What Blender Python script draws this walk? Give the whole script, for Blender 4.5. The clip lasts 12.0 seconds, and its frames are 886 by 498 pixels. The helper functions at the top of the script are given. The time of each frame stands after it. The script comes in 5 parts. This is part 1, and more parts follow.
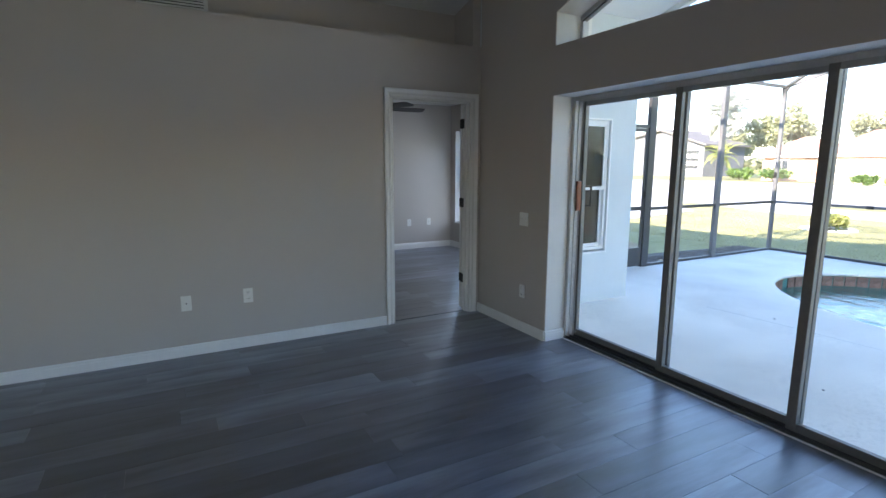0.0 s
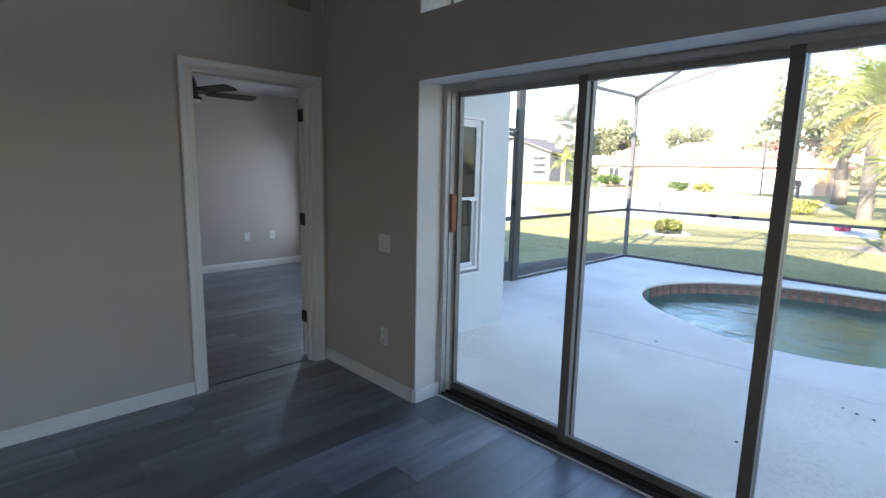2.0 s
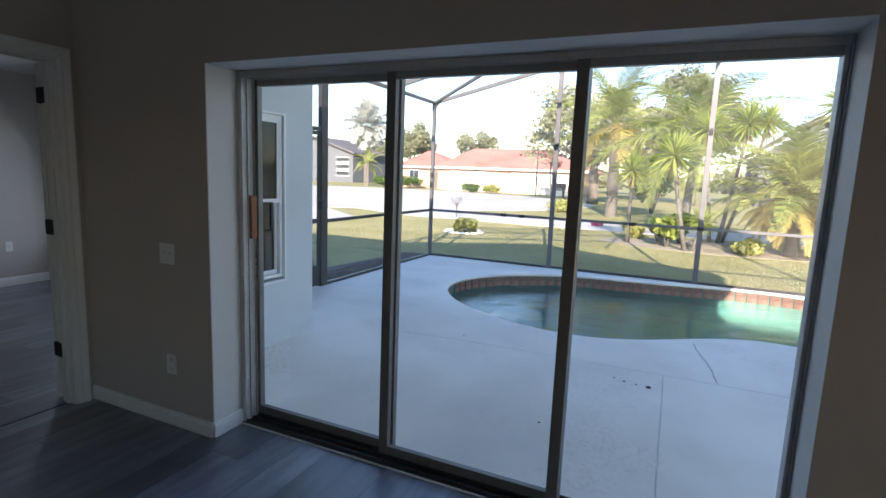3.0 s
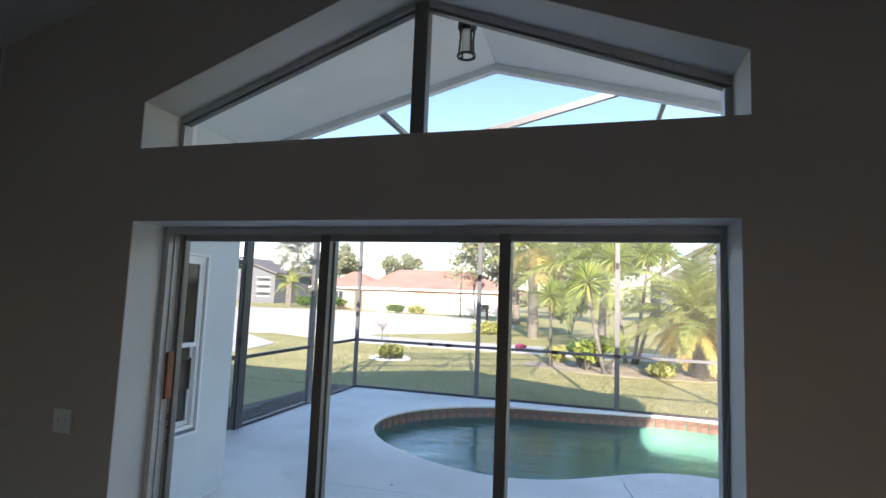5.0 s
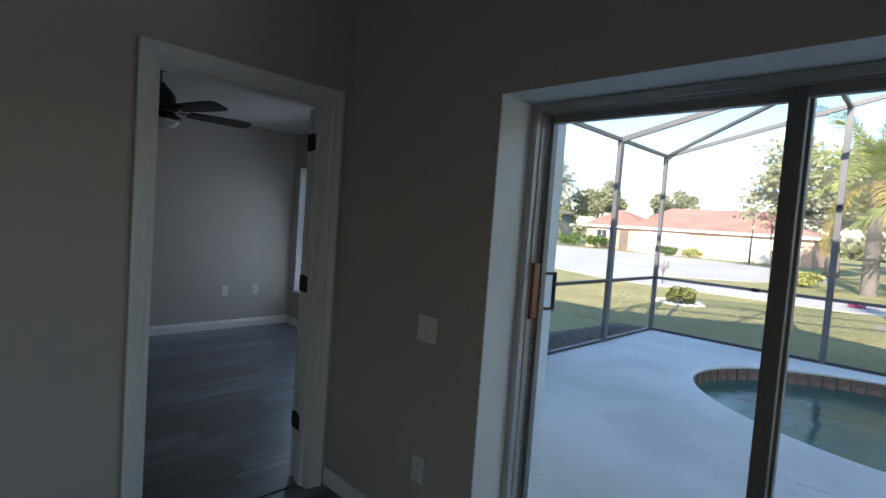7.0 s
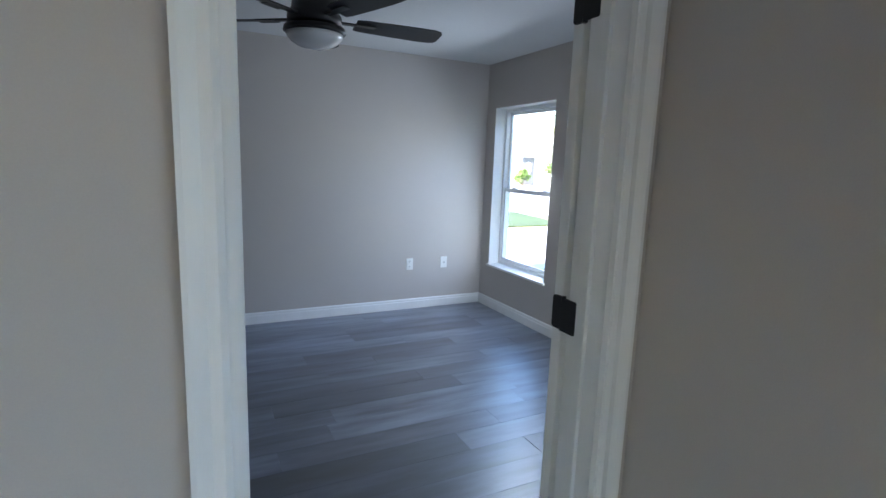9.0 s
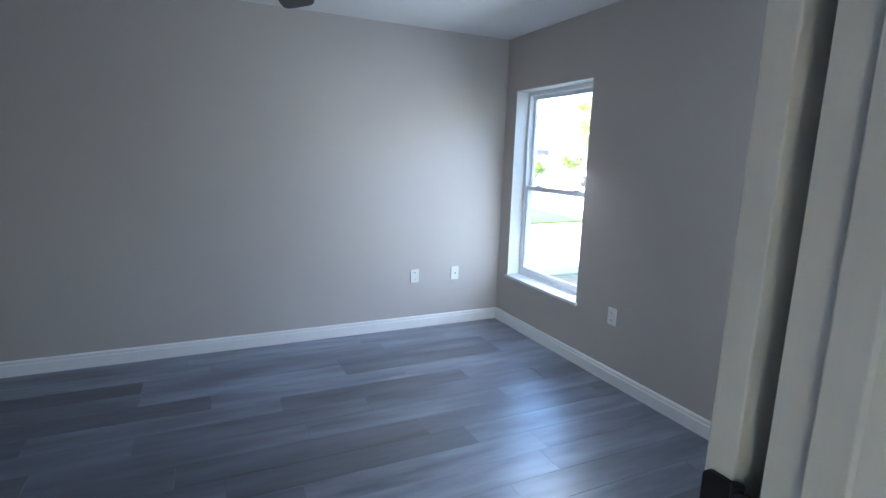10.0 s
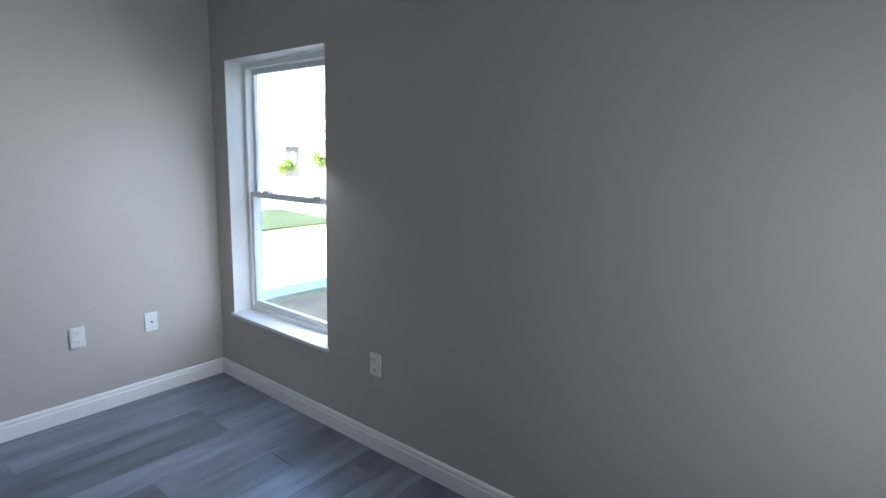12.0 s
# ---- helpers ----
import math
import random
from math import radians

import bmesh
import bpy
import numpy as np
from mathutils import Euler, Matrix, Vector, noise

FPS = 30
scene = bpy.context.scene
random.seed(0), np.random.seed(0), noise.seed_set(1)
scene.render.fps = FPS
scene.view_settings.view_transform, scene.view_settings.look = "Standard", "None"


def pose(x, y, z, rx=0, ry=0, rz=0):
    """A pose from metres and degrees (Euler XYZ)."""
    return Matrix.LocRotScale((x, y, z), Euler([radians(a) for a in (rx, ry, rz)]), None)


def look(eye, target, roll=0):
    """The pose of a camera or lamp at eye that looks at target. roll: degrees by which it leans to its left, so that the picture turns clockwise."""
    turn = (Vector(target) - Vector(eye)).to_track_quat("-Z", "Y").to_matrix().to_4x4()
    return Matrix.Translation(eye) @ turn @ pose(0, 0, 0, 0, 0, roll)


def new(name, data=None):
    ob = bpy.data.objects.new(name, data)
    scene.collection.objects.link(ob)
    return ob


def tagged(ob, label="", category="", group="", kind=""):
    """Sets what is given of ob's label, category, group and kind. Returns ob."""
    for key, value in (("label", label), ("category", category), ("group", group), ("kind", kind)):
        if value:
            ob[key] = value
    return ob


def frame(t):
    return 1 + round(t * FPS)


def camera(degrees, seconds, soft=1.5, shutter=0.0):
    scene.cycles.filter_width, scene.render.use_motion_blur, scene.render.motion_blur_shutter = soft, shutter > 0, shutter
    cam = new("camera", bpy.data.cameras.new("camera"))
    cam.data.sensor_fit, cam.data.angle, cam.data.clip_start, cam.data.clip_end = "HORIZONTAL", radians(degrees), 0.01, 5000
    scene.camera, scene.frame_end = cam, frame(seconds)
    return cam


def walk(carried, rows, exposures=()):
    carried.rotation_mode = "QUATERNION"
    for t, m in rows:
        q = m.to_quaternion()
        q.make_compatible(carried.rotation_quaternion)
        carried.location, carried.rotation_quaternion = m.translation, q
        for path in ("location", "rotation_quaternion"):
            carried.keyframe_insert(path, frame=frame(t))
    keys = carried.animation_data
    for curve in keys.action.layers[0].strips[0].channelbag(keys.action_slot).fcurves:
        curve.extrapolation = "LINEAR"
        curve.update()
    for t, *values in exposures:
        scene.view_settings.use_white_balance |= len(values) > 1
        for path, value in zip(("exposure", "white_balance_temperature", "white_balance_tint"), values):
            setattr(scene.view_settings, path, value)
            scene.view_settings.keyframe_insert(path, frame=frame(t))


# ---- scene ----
cam = camera(81.9, 12.0)
PATH = [
    (0, (-2.696, -4.196, 1.454), (-1.749, -2.466, 1.125), 0.2),
    (0.5, (-2.524, -3.899, 1.455), (-1.608, -2.151, 1.127), 0.2),
    (1, (-2.398, -3.599, 1.464), (-1.485, -1.849, 1.139), 0.3),
    (1.5, (-2.191, -3.425, 1.471), (-1.129, -1.763, 1.143), 0.7),
    (2, (-2.015, -3.336, 1.483), (-0.639, -1.919, 1.168), 1.3),
    (2.5, (-1.926, -3.236, 1.484), (-0.282, -2.138, 1.182), 2.0),
    (3, (-1.896, -3.211, 1.475), (-0.09, -2.402, 1.188), 2.3),
    (3.2, (-1.915, -3.25, 1.492), (-0.077, -2.521, 1.193), 2.6),
    (4.8, (-1.95, -3.219, 1.658), (-0.036, -2.656, 1.802), 2.3),
    (5, (-1.958, -3.193, 1.664), (-0.047, -2.634, 1.85), 2.2),
    (5.2, (-1.95, -3.165, 1.653), (-0.043, -2.602, 1.867), 2.3),
    (5.5, (-1.944, -3.07, 1.619), (-0.04, -2.501, 1.843), 2.5),
    (6, (-1.889, -2.863, 1.538), (-0.04, -2.125, 1.727), 2.9),
    (6.5, (-1.71, -2.586, 1.475), (-0.016, -1.523, 1.525), 3.0),
    (6.8, (-1.612, -2.417, 1.479), (-0.067, -1.148, 1.428), 4.0),
    (7, (-1.565, -2.292, 1.466), (-0.132, -0.901, 1.359), 4.2),
    (7.4, (-1.463, -1.989, 1.468), (-0.22, -0.433, 1.287), 4.2),
    (7.7, (-1.38, -1.797, 1.463), (-0.223, -0.18, 1.243), 3.9),
    (9.3, (-0.848, -0.62, 1.438), (0.02, 1.15, 1.1), 2.2),
    (9.4, (-0.804, -0.545, 1.431), (0.063, 1.225, 1.092), 2.3),
    (9.5, (-0.757, -0.475, 1.438), (0.104, 1.297, 1.096), 1.9),
    (10, (-0.612, -0.159, 1.457), (0.232, 1.618, 1.1), 1.8),
    (10.5, (-0.462, 0.133, 1.465), (0.381, 1.91, 1.102), 1.6),
    (11, (-0.282, 0.316, 1.464), (0.623, 2.061, 1.095), 1.4),
    (11.5, (-0.104, 0.446, 1.473), (1.077, 2.019, 1.111), 1.3),
    (12, (0.101, 0.57, 1.454), (1.66, 1.777, 1.115), 1.7),
]
EXPOSURES = [(0.0, 2.55, 6900, 16), (1.5, 2.45, 7050, 18), (2.5, 1.88, 7000, 18), (3.0, 1.48, 7000, 18), (5.0, 1.56, 7050, 17), (6.5, 1.38, 6900, 13),
             (7.5, 1.52, 6700, 15), (8.4, 2.5, 6600, 15), (9.3, 3.56, 6400, 15), (10.0, 3.66, 6450, 15), (11.0, 3.46, 6550, 15), (12.0, 3.2, 6900, 16)]
walk(cam, [(t, look(eye, target, roll)) for t, eye, target, roll in PATH], EXPOSURES)

# ---- world and sun ----
SUN_AZ, SUN_EL = 14.0, 24.5          # the light travels towards +x, turned to +y by SUN_AZ
world = bpy.data.worlds.new("sky")
scene.world = world
world.use_nodes = True
wn = world.node_tree.nodes
sky = wn.new("ShaderNodeTexSky")
sky.sky_type = "NISHITA"
sky.sun_disc = False
sky.sun_elevation = radians(SUN_EL)
sky.sun_rotation = radians(270 - SUN_AZ)
sky.air_density, sky.dust_density, sky.ozone_density = 1.0, 0.3, 2.6
wn["Background"].inputs["Strength"].default_value = 0.15
hs = wn.new("ShaderNodeHueSaturation")
hs.inputs["Saturation"].default_value = 1.08
world.node_tree.links.new(sky.outputs["Color"], hs.inputs["Color"])
world.node_tree.links.new(hs.outputs["Color"], wn["Background"].inputs["Color"])
sun_data = bpy.data.lights.new("sun", "SUN")
sun_data.energy, sun_data.angle, sun_data.color = 4.2, radians(0.6), (1.0, 0.93, 0.82)
sun = new("sun", sun_data)
ca, ce = radians(SUN_AZ), radians(SUN_EL)
sun.matrix_world = look((0, 0, 30), (math.cos(ca) * math.cos(ce), math.sin(ca) * math.cos(ce), 30 - math.sin(ce)))


SOUTH_Y = -5.4                       # unseen end wall of the main room


def window_lamp(name, centre, toward, w, h, watts, spread=180, tint=(0.80, 0.91, 1.0)):
    """Sky light in a window's opening."""
    d = bpy.data.lights.new(name, "AREA")
    d.shape, d.size, d.size_y, d.energy, d.color = "RECTANGLE", w, h, watts, tint
    d.spread = radians(spread)
    o = new(name, d)
    o.matrix_world = look(centre, toward)
    return o


window_lamp("window_light", (-5.2, SOUTH_Y - 0.06, 1.1), (-5.2, 0, 1.1), 2.7, 1.3, 2.6)
window_lamp("window_light", (1.16, 0.02, 1.2), (0.95, 3.0, 0.95), 0.78, 1.3, 1.1, 168, (0.72, 0.86, 1.0))
window_lamp("window_light", (1.875, 2.672, 1.22), (0.2, 2.72, 0.50), 0.09, 1.4, 3.3, 175, (0.68, 0.84, 1.0))


# ---- materials ----
def node_mat(name, rough=0.6, metal=0.0):
    m = bpy.data.materials.new(name)
    m.use_nodes = True
    n, l = m.node_tree.nodes, m.node_tree.links
    b = n["Principled BSDF"]
    b.inputs["Roughness"].default_value = rough
    b.inputs["Metallic"].default_value = metal
    return m, n, l, b


def tex_noise(n, l, scale, detail=4.0, stretch=(1, 1, 1), rough=0.55):
    c = n.new("ShaderNodeTexCoord")
    mp = n.new("ShaderNodeMapping")
    mp.inputs["Scale"].default_value = stretch
    l.new(c.outputs["Object"], mp.inputs["Vector"])
    t = n.new("ShaderNodeTexNoise")
    t.inputs["Scale"].default_value = scale
    t.inputs["Detail"].default_value = detail
    t.inputs["Roughness"].default_value = rough
    l.new(mp.outputs["Vector"], t.inputs["Vector"])
    return t


def mixed(n, l, fac, a, b, lo=0.3, hi=0.7):
    r = n.new("ShaderNodeValToRGB")
    r.color_ramp.elements[0].position, r.color_ramp.elements[1].position = lo, hi
    r.color_ramp.elements[0].color, r.color_ramp.elements[1].color = (*a, 1), (*b, 1)
    l.new(fac, r.inputs["Fac"])
    return r.outputs["Color"]


def bumped(n, l, b, height, strength, distance=0.01):
    k = n.new("ShaderNodeBump")
    k.inputs["Strength"].default_value, k.inputs["Distance"].default_value = strength, distance
    l.new(height, k.inputs["Height"])
    l.new(k.outputs["Normal"], b.inputs["Normal"])


def times(n, l, a, b, fac=1.0):
    x = n.new("ShaderNodeMix")
    x.data_type, x.blend_type = "RGBA", "MULTIPLY"
    x.inputs["Factor"].default_value = fac
    l.new(a, x.inputs["A"])
    l.new(b, x.inputs["B"])
    return x.outputs["Result"]


def plain(name, col, rough=0.6, metal=0.0, scale=6.0, vary=0.12, fine=90.0, bump=0.1, stretch=(1, 1, 1)):
    """A colour with soft large variation, fine grain and relief."""
    m, n, l, b = node_mat(name, rough, metal)
    big = tex_noise(n, l, scale, 5, stretch)
    lo, hi = [c * (1 - vary) for c in col], [min(1, c * (1 + vary)) for c in col]
    c1 = mixed(n, l, big.outputs["Fac"], lo, hi)
    small = tex_noise(n, l, fine, 3, stretch)
    c2 = mixed(n, l, small.outputs["Fac"], (1 - vary, 1 - vary, 1 - vary), (1, 1, 1))
    l.new(times(n, l, c1, c2), b.inputs["Base Color"])
    if bump:
        bumped(n, l, b, small.outputs["Fac"], bump, 0.004)
    return m


def leafy(name, dark, bright, rough=0.5, through_light=0.35):
    """Leaves: each island and each object its own tone; some light passes through."""
    m, n, l, b = node_mat(name, rough)
    g, o = n.new("ShaderNodeNewGeometry"), n.new("ShaderNodeObjectInfo")
    add = n.new("ShaderNodeMath")
    add.operation = "MULTIPLY_ADD"
    add.inputs[1].default_value, add.inputs[2].default_value = 0.7, 0.0
    l.new(g.outputs["Random Per Island"], add.inputs[0])
    add2 = n.new("ShaderNodeMath")
    add2.operation = "MULTIPLY_ADD"
    add2.inputs[1].default_value = 0.3
    l.new(o.outputs["Random"], add2.inputs[0])
    l.new(add.outputs[0], add2.inputs[2])
    col = mixed(n, l, add2.outputs[0], dark, bright, 0.05, 0.95)
    l.new(col, b.inputs["Base Color"])
    t = n.new("ShaderNodeBsdfTranslucent")
    l.new(col, t.inputs["Color"])
    mx = n.new("ShaderNodeMixShader")
    mx.inputs["Fac"].default_value = through_light
    l.new(b.outputs[0], mx.inputs[1])
    l.new(t.outputs[0], mx.inputs[2])
    l.new(mx.outputs[0], n["Material Output"].inputs["Surface"])
    return m


def glassy(name, tint=(1, 1, 1), gloss=1.0):
    """A thin pane: clear, with mirror reflections by Fresnel."""
    m, n, l, b = node_mat(name)
    n.remove(b)
    tr, gl, fr, mx = n.new("ShaderNodeBsdfTransparent"), n.new("ShaderNodeBsdfGlossy"), n.new("ShaderNodeLayerWeight"), n.new("ShaderNodeMixShader")
    tr.inputs["Color"].default_value = (*tint, 1)
    gl.inputs["Roughness"].default_value = 0.02
    gl.inputs["Color"].default_value = (gloss, gloss, gloss, 1)
    fr.inputs["Blend"].default_value = 0.5
    pw, ma = n.new("ShaderNodeMath"), n.new("ShaderNodeMath")
    pw.operation, ma.operation = "POWER", "MULTIPLY_ADD"
    pw.inputs[1].default_value, ma.inputs[1].default_value, ma.inputs[2].default_value = 5.0, 0.6, 0.022
    l.new(fr.outputs["Facing"], pw.inputs[0])
    l.new(pw.outputs[0], ma.inputs[0])
    l.new(ma.outputs[0], mx.inputs["Fac"])
    l.new(tr.outputs[0], mx.inputs[1])
    l.new(gl.outputs[0], mx.inputs[2])
    l.new(mx.outputs[0], n["Material Output"].inputs["Surface"])
    return m


def veil(name, col, cover):
    """Insect screen: fine threads that let most light through."""
    m, n, l, b = node_mat(name)
    b.inputs["Base Color"].default_value = (*col, 1)
    tr, mx = n.new("ShaderNodeBsdfTransparent"), n.new("ShaderNodeMixShader")
    mx.inputs["Fac"].default_value = cover
    l.new(tr.outputs[0], mx.inputs[1])
    l.new(b.outputs[0], mx.inputs[2])
    l.new(mx.outputs[0], n["Material Output"].inputs["Surface"])
    return m


def plank_material():
    m, n, l, b = node_mat("plank_vinyl", 0.42)
    b.inputs["Specular IOR Level"].default_value = 1.0
    b.inputs["Coat Weight"].default_value, b.inputs["Coat Roughness"].default_value = 0.75, 0.32
    b.inputs["Coat IOR"].default_value = 1.65
    o = n.new("ShaderNodeObjectInfo")
    c = n.new("ShaderNodeTexCoord")
    sh = n.new("ShaderNodeVectorMath")
    sh.operation = "ADD"
    sc = n.new("ShaderNodeMath")
    sc.operation = "MULTIPLY"
    sc.inputs[1].default_value = 37.0
    l.new(o.outputs["Random"], sc.inputs[0])
    l.new(c.outputs["Object"], sh.inputs[0])
    l.new(sc.outputs[0], sh.inputs[1])
    def grain(scale, stretch, detail=6.0):
        mp = n.new("ShaderNodeMapping")
        mp.inputs["Scale"].default_value = stretch
        l.new(sh.outputs[0], mp.inputs["Vector"])
        t = n.new("ShaderNodeTexNoise")
        t.inputs["Scale"].default_value, t.inputs["Detail"].default_value = scale, detail
        l.new(mp.outputs["Vector"], t.inputs["Vector"])
        return t.outputs["Fac"]
    tone = mixed(n, l, o.outputs["Random"], (0.034, 0.045, 0.070), (0.150, 0.182, 0.250), 0.0, 1.0)
    broad = mixed(n, l, grain(2.2, (0.8, 4.5, 1)), (0.34, 0.36, 0.40), (1.70, 1.68, 1.64), 0.30, 0.72)
    fine = mixed(n, l, grain(14.0, (1.0, 28, 1)), (0.88, 0.88, 0.88), (1.08, 1.08, 1.08), 0.3, 0.7)
    l.new(times(n, l, times(n, l, tone, broad), fine), b.inputs["Base Color"])
    bumped(n, l, b, grain(6.0, (0.8, 45, 1), 3.0), 0.06, 0.002)
    return m


WALL = plain("greige_wall_paint", (0.502, 0.461, 0.430), 0.75, 0, 0.8, 0.035, 260.0, 0.06)
CEIL = plain("white_ceiling_texture", (0.72, 0.72, 0.71), 0.85, 0, 1.5, 0.03, 60.0, 0.35)
TRIM = plain("white_trim_paint", (0.82, 0.82, 0.81), 0.38, 0, 3.0, 0.03, 40.0, 0.04, (1, 1, 0.15))
REVEAL = plain("white_plaster", (0.72, 0.72, 0.71), 0.7, 0, 3.0, 0.03, 150.0, 0.06)
PLANK = plank_material()
SUBFLOOR = plain("dark_joint", (0.03, 0.03, 0.032), 0.8)
# one aluminium: the paler head and track copies carry light in their colour
LIT_HEAD_ALU = plain("lit_mill_aluminium", (0.36, 0.36, 0.355), 0.45, 0.1, 3.0, 0.12, 60.0, 0.05)
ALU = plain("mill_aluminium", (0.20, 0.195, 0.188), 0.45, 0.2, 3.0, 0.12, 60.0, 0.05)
LIT_TRACK_ALU = plain("lit_track_aluminium", (0.52, 0.52, 0.52), 0.45, 0.1, 3.0, 0.12, 60.0, 0.05)
SAND = plain("brown_soil", (0.38, 0.25, 0.14), 0.95, 0, 2.0, 0.3, 30.0, 0.9)
PALE_ROOF = plain("pale_cement_roof", (0.55, 0.53, 0.50), 0.9, 0, 0.8, 0.15, 12.0, 0.5)
BRONZE = plain("dark_bronze_aluminium", (0.062, 0.062, 0.065), 0.4, 0.2, 3.0, 0.15, 60.0, 0.05)
GREY_ALU = plain("grey_screen_frame", (0.175, 0.175, 0.18), 0.5, 0.3, 2.0, 0.15, 60.0, 0.05)
BLACK = plain("matt_black_metal", (0.012, 0.012, 0.013), 0.45, 0.0, 8.0, 0.2, 80.0, 0.05)
PLASTIC = plain("white_plastic", (0.78, 0.78, 0.76), 0.35, 0, 20.0, 0.02, 60.0, 0.0)
SLOT = plain("dark_slot", (0.02, 0.02, 0.02), 0.6, 0, 8.0, 0.1, 60.0, 0.0)
HANDLE_WOOD = plain("varnished_red_wood", (0.24, 0.06, 0.022), 0.35, 0, 30.0, 0.3, 120.0, 0.05, (1, 1, 0.15))
STUCCO = plain("pale_blue_stucco", (0.60, 0.645, 0.665), 0.85, 0, 1.2, 0.05, 45.0, 0.5)
JOINT = plain("worn_joint", (0.60, 0.59, 0.57), 0.85, 0, 5.0, 0.15, 60.0, 0.3)
SOFFIT = plain("white_stucco_soffit", (0.74, 0.75, 0.75), 0.85, 0, 1.5, 0.05, 55.0, 0.4)
GLASS = glassy("clear_glass")
# clear glass darkened by colour, so the lit bedroom hardly shows behind its reflections
DIMMED = glassy("dimmed_glass", (0.42, 0.45, 0.46))
SCREEN = veil("insect_screen", (0.34, 0.35, 0.36), 0.075)
SCREEN_ROOF = veil("roof_screen", (0.50, 0.54, 0.58), 0.20)
VINYL = plain("white_vinyl", (0.78, 0.79, 0.80), 0.35, 0, 6.0, 0.03, 60.0, 0.02)
OPAL = plain("opal_glass", (0.82, 0.81, 0.78), 0.25, 0, 6.0, 0.02, 60.0, 0.0)
TILE = plain("terracotta_tile", (0.29, 0.165, 0.125), 0.45, 0, 9.0, 0.4, 60.0, 0.2)
PLASTER = plain("pool_plaster", (0.085, 0.245, 0.22), 0.7, 0, 1.5, 0.12, 40.0, 0.1)
ASPHALT = plain("pale_concrete_road", (0.55, 0.54, 0.52), 0.9, 0, 0.3, 0.10, 20.0, 0.3)
SHINGLE = plain("grey_shingle", (0.16, 0.15, 0.15), 0.9, 0, 0.8, 0.2, 12.0, 0.5)
ROOF_RED = plain("salmon_roof_tile", (0.46, 0.225, 0.175), 0.85, 0, 0.6, 0.2, 9.0, 0.5, (1, 1, 4))
HOUSE_CREAM = plain("cream_stucco", (0.55, 0.38, 0.29), 0.85, 0, 0.6, 0.06, 20.0, 0.3)
HOUSE_GREY = plain("dark_grey_stucco", (0.16, 0.17, 0.19), 0.85, 0, 0.6, 0.06, 20.0, 0.3)
BARK = plain("grey_bark", (0.20, 0.17, 0.14), 0.95, 0, 5.0, 0.35, 40.0, 0.8, (1, 1, 0.3))
PALM_BARK = plain("ringed_palm_bark", (0.21, 0.19, 0.165), 0.95, 0, 3.0, 0.3, 22.0, 0.8, (0.4, 0.4, 3))
MULCH = plain("pale_mulch", (0.42, 0.36, 0.27), 0.95, 0, 2.0, 0.3, 30.0, 0.9)
PALM_LEAF = leafy("palm_leaf", (0.16, 0.23, 0.05), (0.47, 0.50, 0.16))
PALM_DRY = leafy("dry_palm_leaf", (0.38, 0.30, 0.09), (0.58, 0.47, 0.16))
SILVER_LEAF = leafy("silver_palm_leaf", (0.40, 0.43, 0.41), (0.62, 0.65, 0.61))
YUCCA_LEAF = leafy("yucca_leaf", (0.15, 0.24, 0.04), (0.46, 0.52, 0.13))
OAK_LEAF = leafy("oak_leaf", (0.20, 0.23, 0.13), (0.42, 0.43, 0.27))
GREEN_LEAF = leafy("shrub_leaf", (0.06, 0.13, 0.03), (0.17, 0.26, 0.07))
LIME_LEAF = leafy("lime_shrub_leaf", (0.29, 0.32, 0.09), (0.54, 0.54, 0.20))
GRASS = leafy("grass_blade", (0.30, 0.295, 0.13), (0.52, 0.48, 0.28), 0.7, 0.3)
SOIL = plain("dark_mulch", (0.13, 0.115, 0.10), 0.95, 0, 3.0, 0.3, 30.0, 0.9)
PINK = leafy("pink_flower", (0.42, 0.07, 0.18), (0.6, 0.16, 0.30))
RED_LEAF = leafy("red_leaf", (0.34, 0.10, 0.09), (0.55, 0.24, 0.20))


def lawn_material():
    m, n, l, b = node_mat("lawn", 0.95)
    a = tex_noise(n, l, 0.45, 6)
    c1 = mixed(n, l, a.outputs["Fac"], (0.32, 0.32, 0.12), (0.52, 0.47, 0.24), 0.32, 0.68)
    f = tex_noise(n, l, 22.0, 6, (1, 1, 1), 0.7)
    c2 = mixed(n, l, f.outputs["Fac"], (0.45, 0.45, 0.4), (1.15, 1.15, 1.1), 0.3, 0.7)
    l.new(times(n, l, c1, c2), b.inputs["Base Color"])
    bumped(n, l, b, f.outputs["Fac"], 0.8, 0.05)
    return m


def water_material():
    m, n, l, b = node_mat("pool_water", 0.02)
    b.inputs["Base Color"].default_value = (0.54, 0.90, 0.85, 1)
    b.inputs["Transmission Weight"].default_value = 1.0
    b.inputs["IOR"].default_value = 1.33
    w = tex_noise(n, l, 4.5, 4, (1.0, 0.45, 1))
    bumped(n, l, b, w.outputs["Fac"], 0.5, 0.05)
    return m


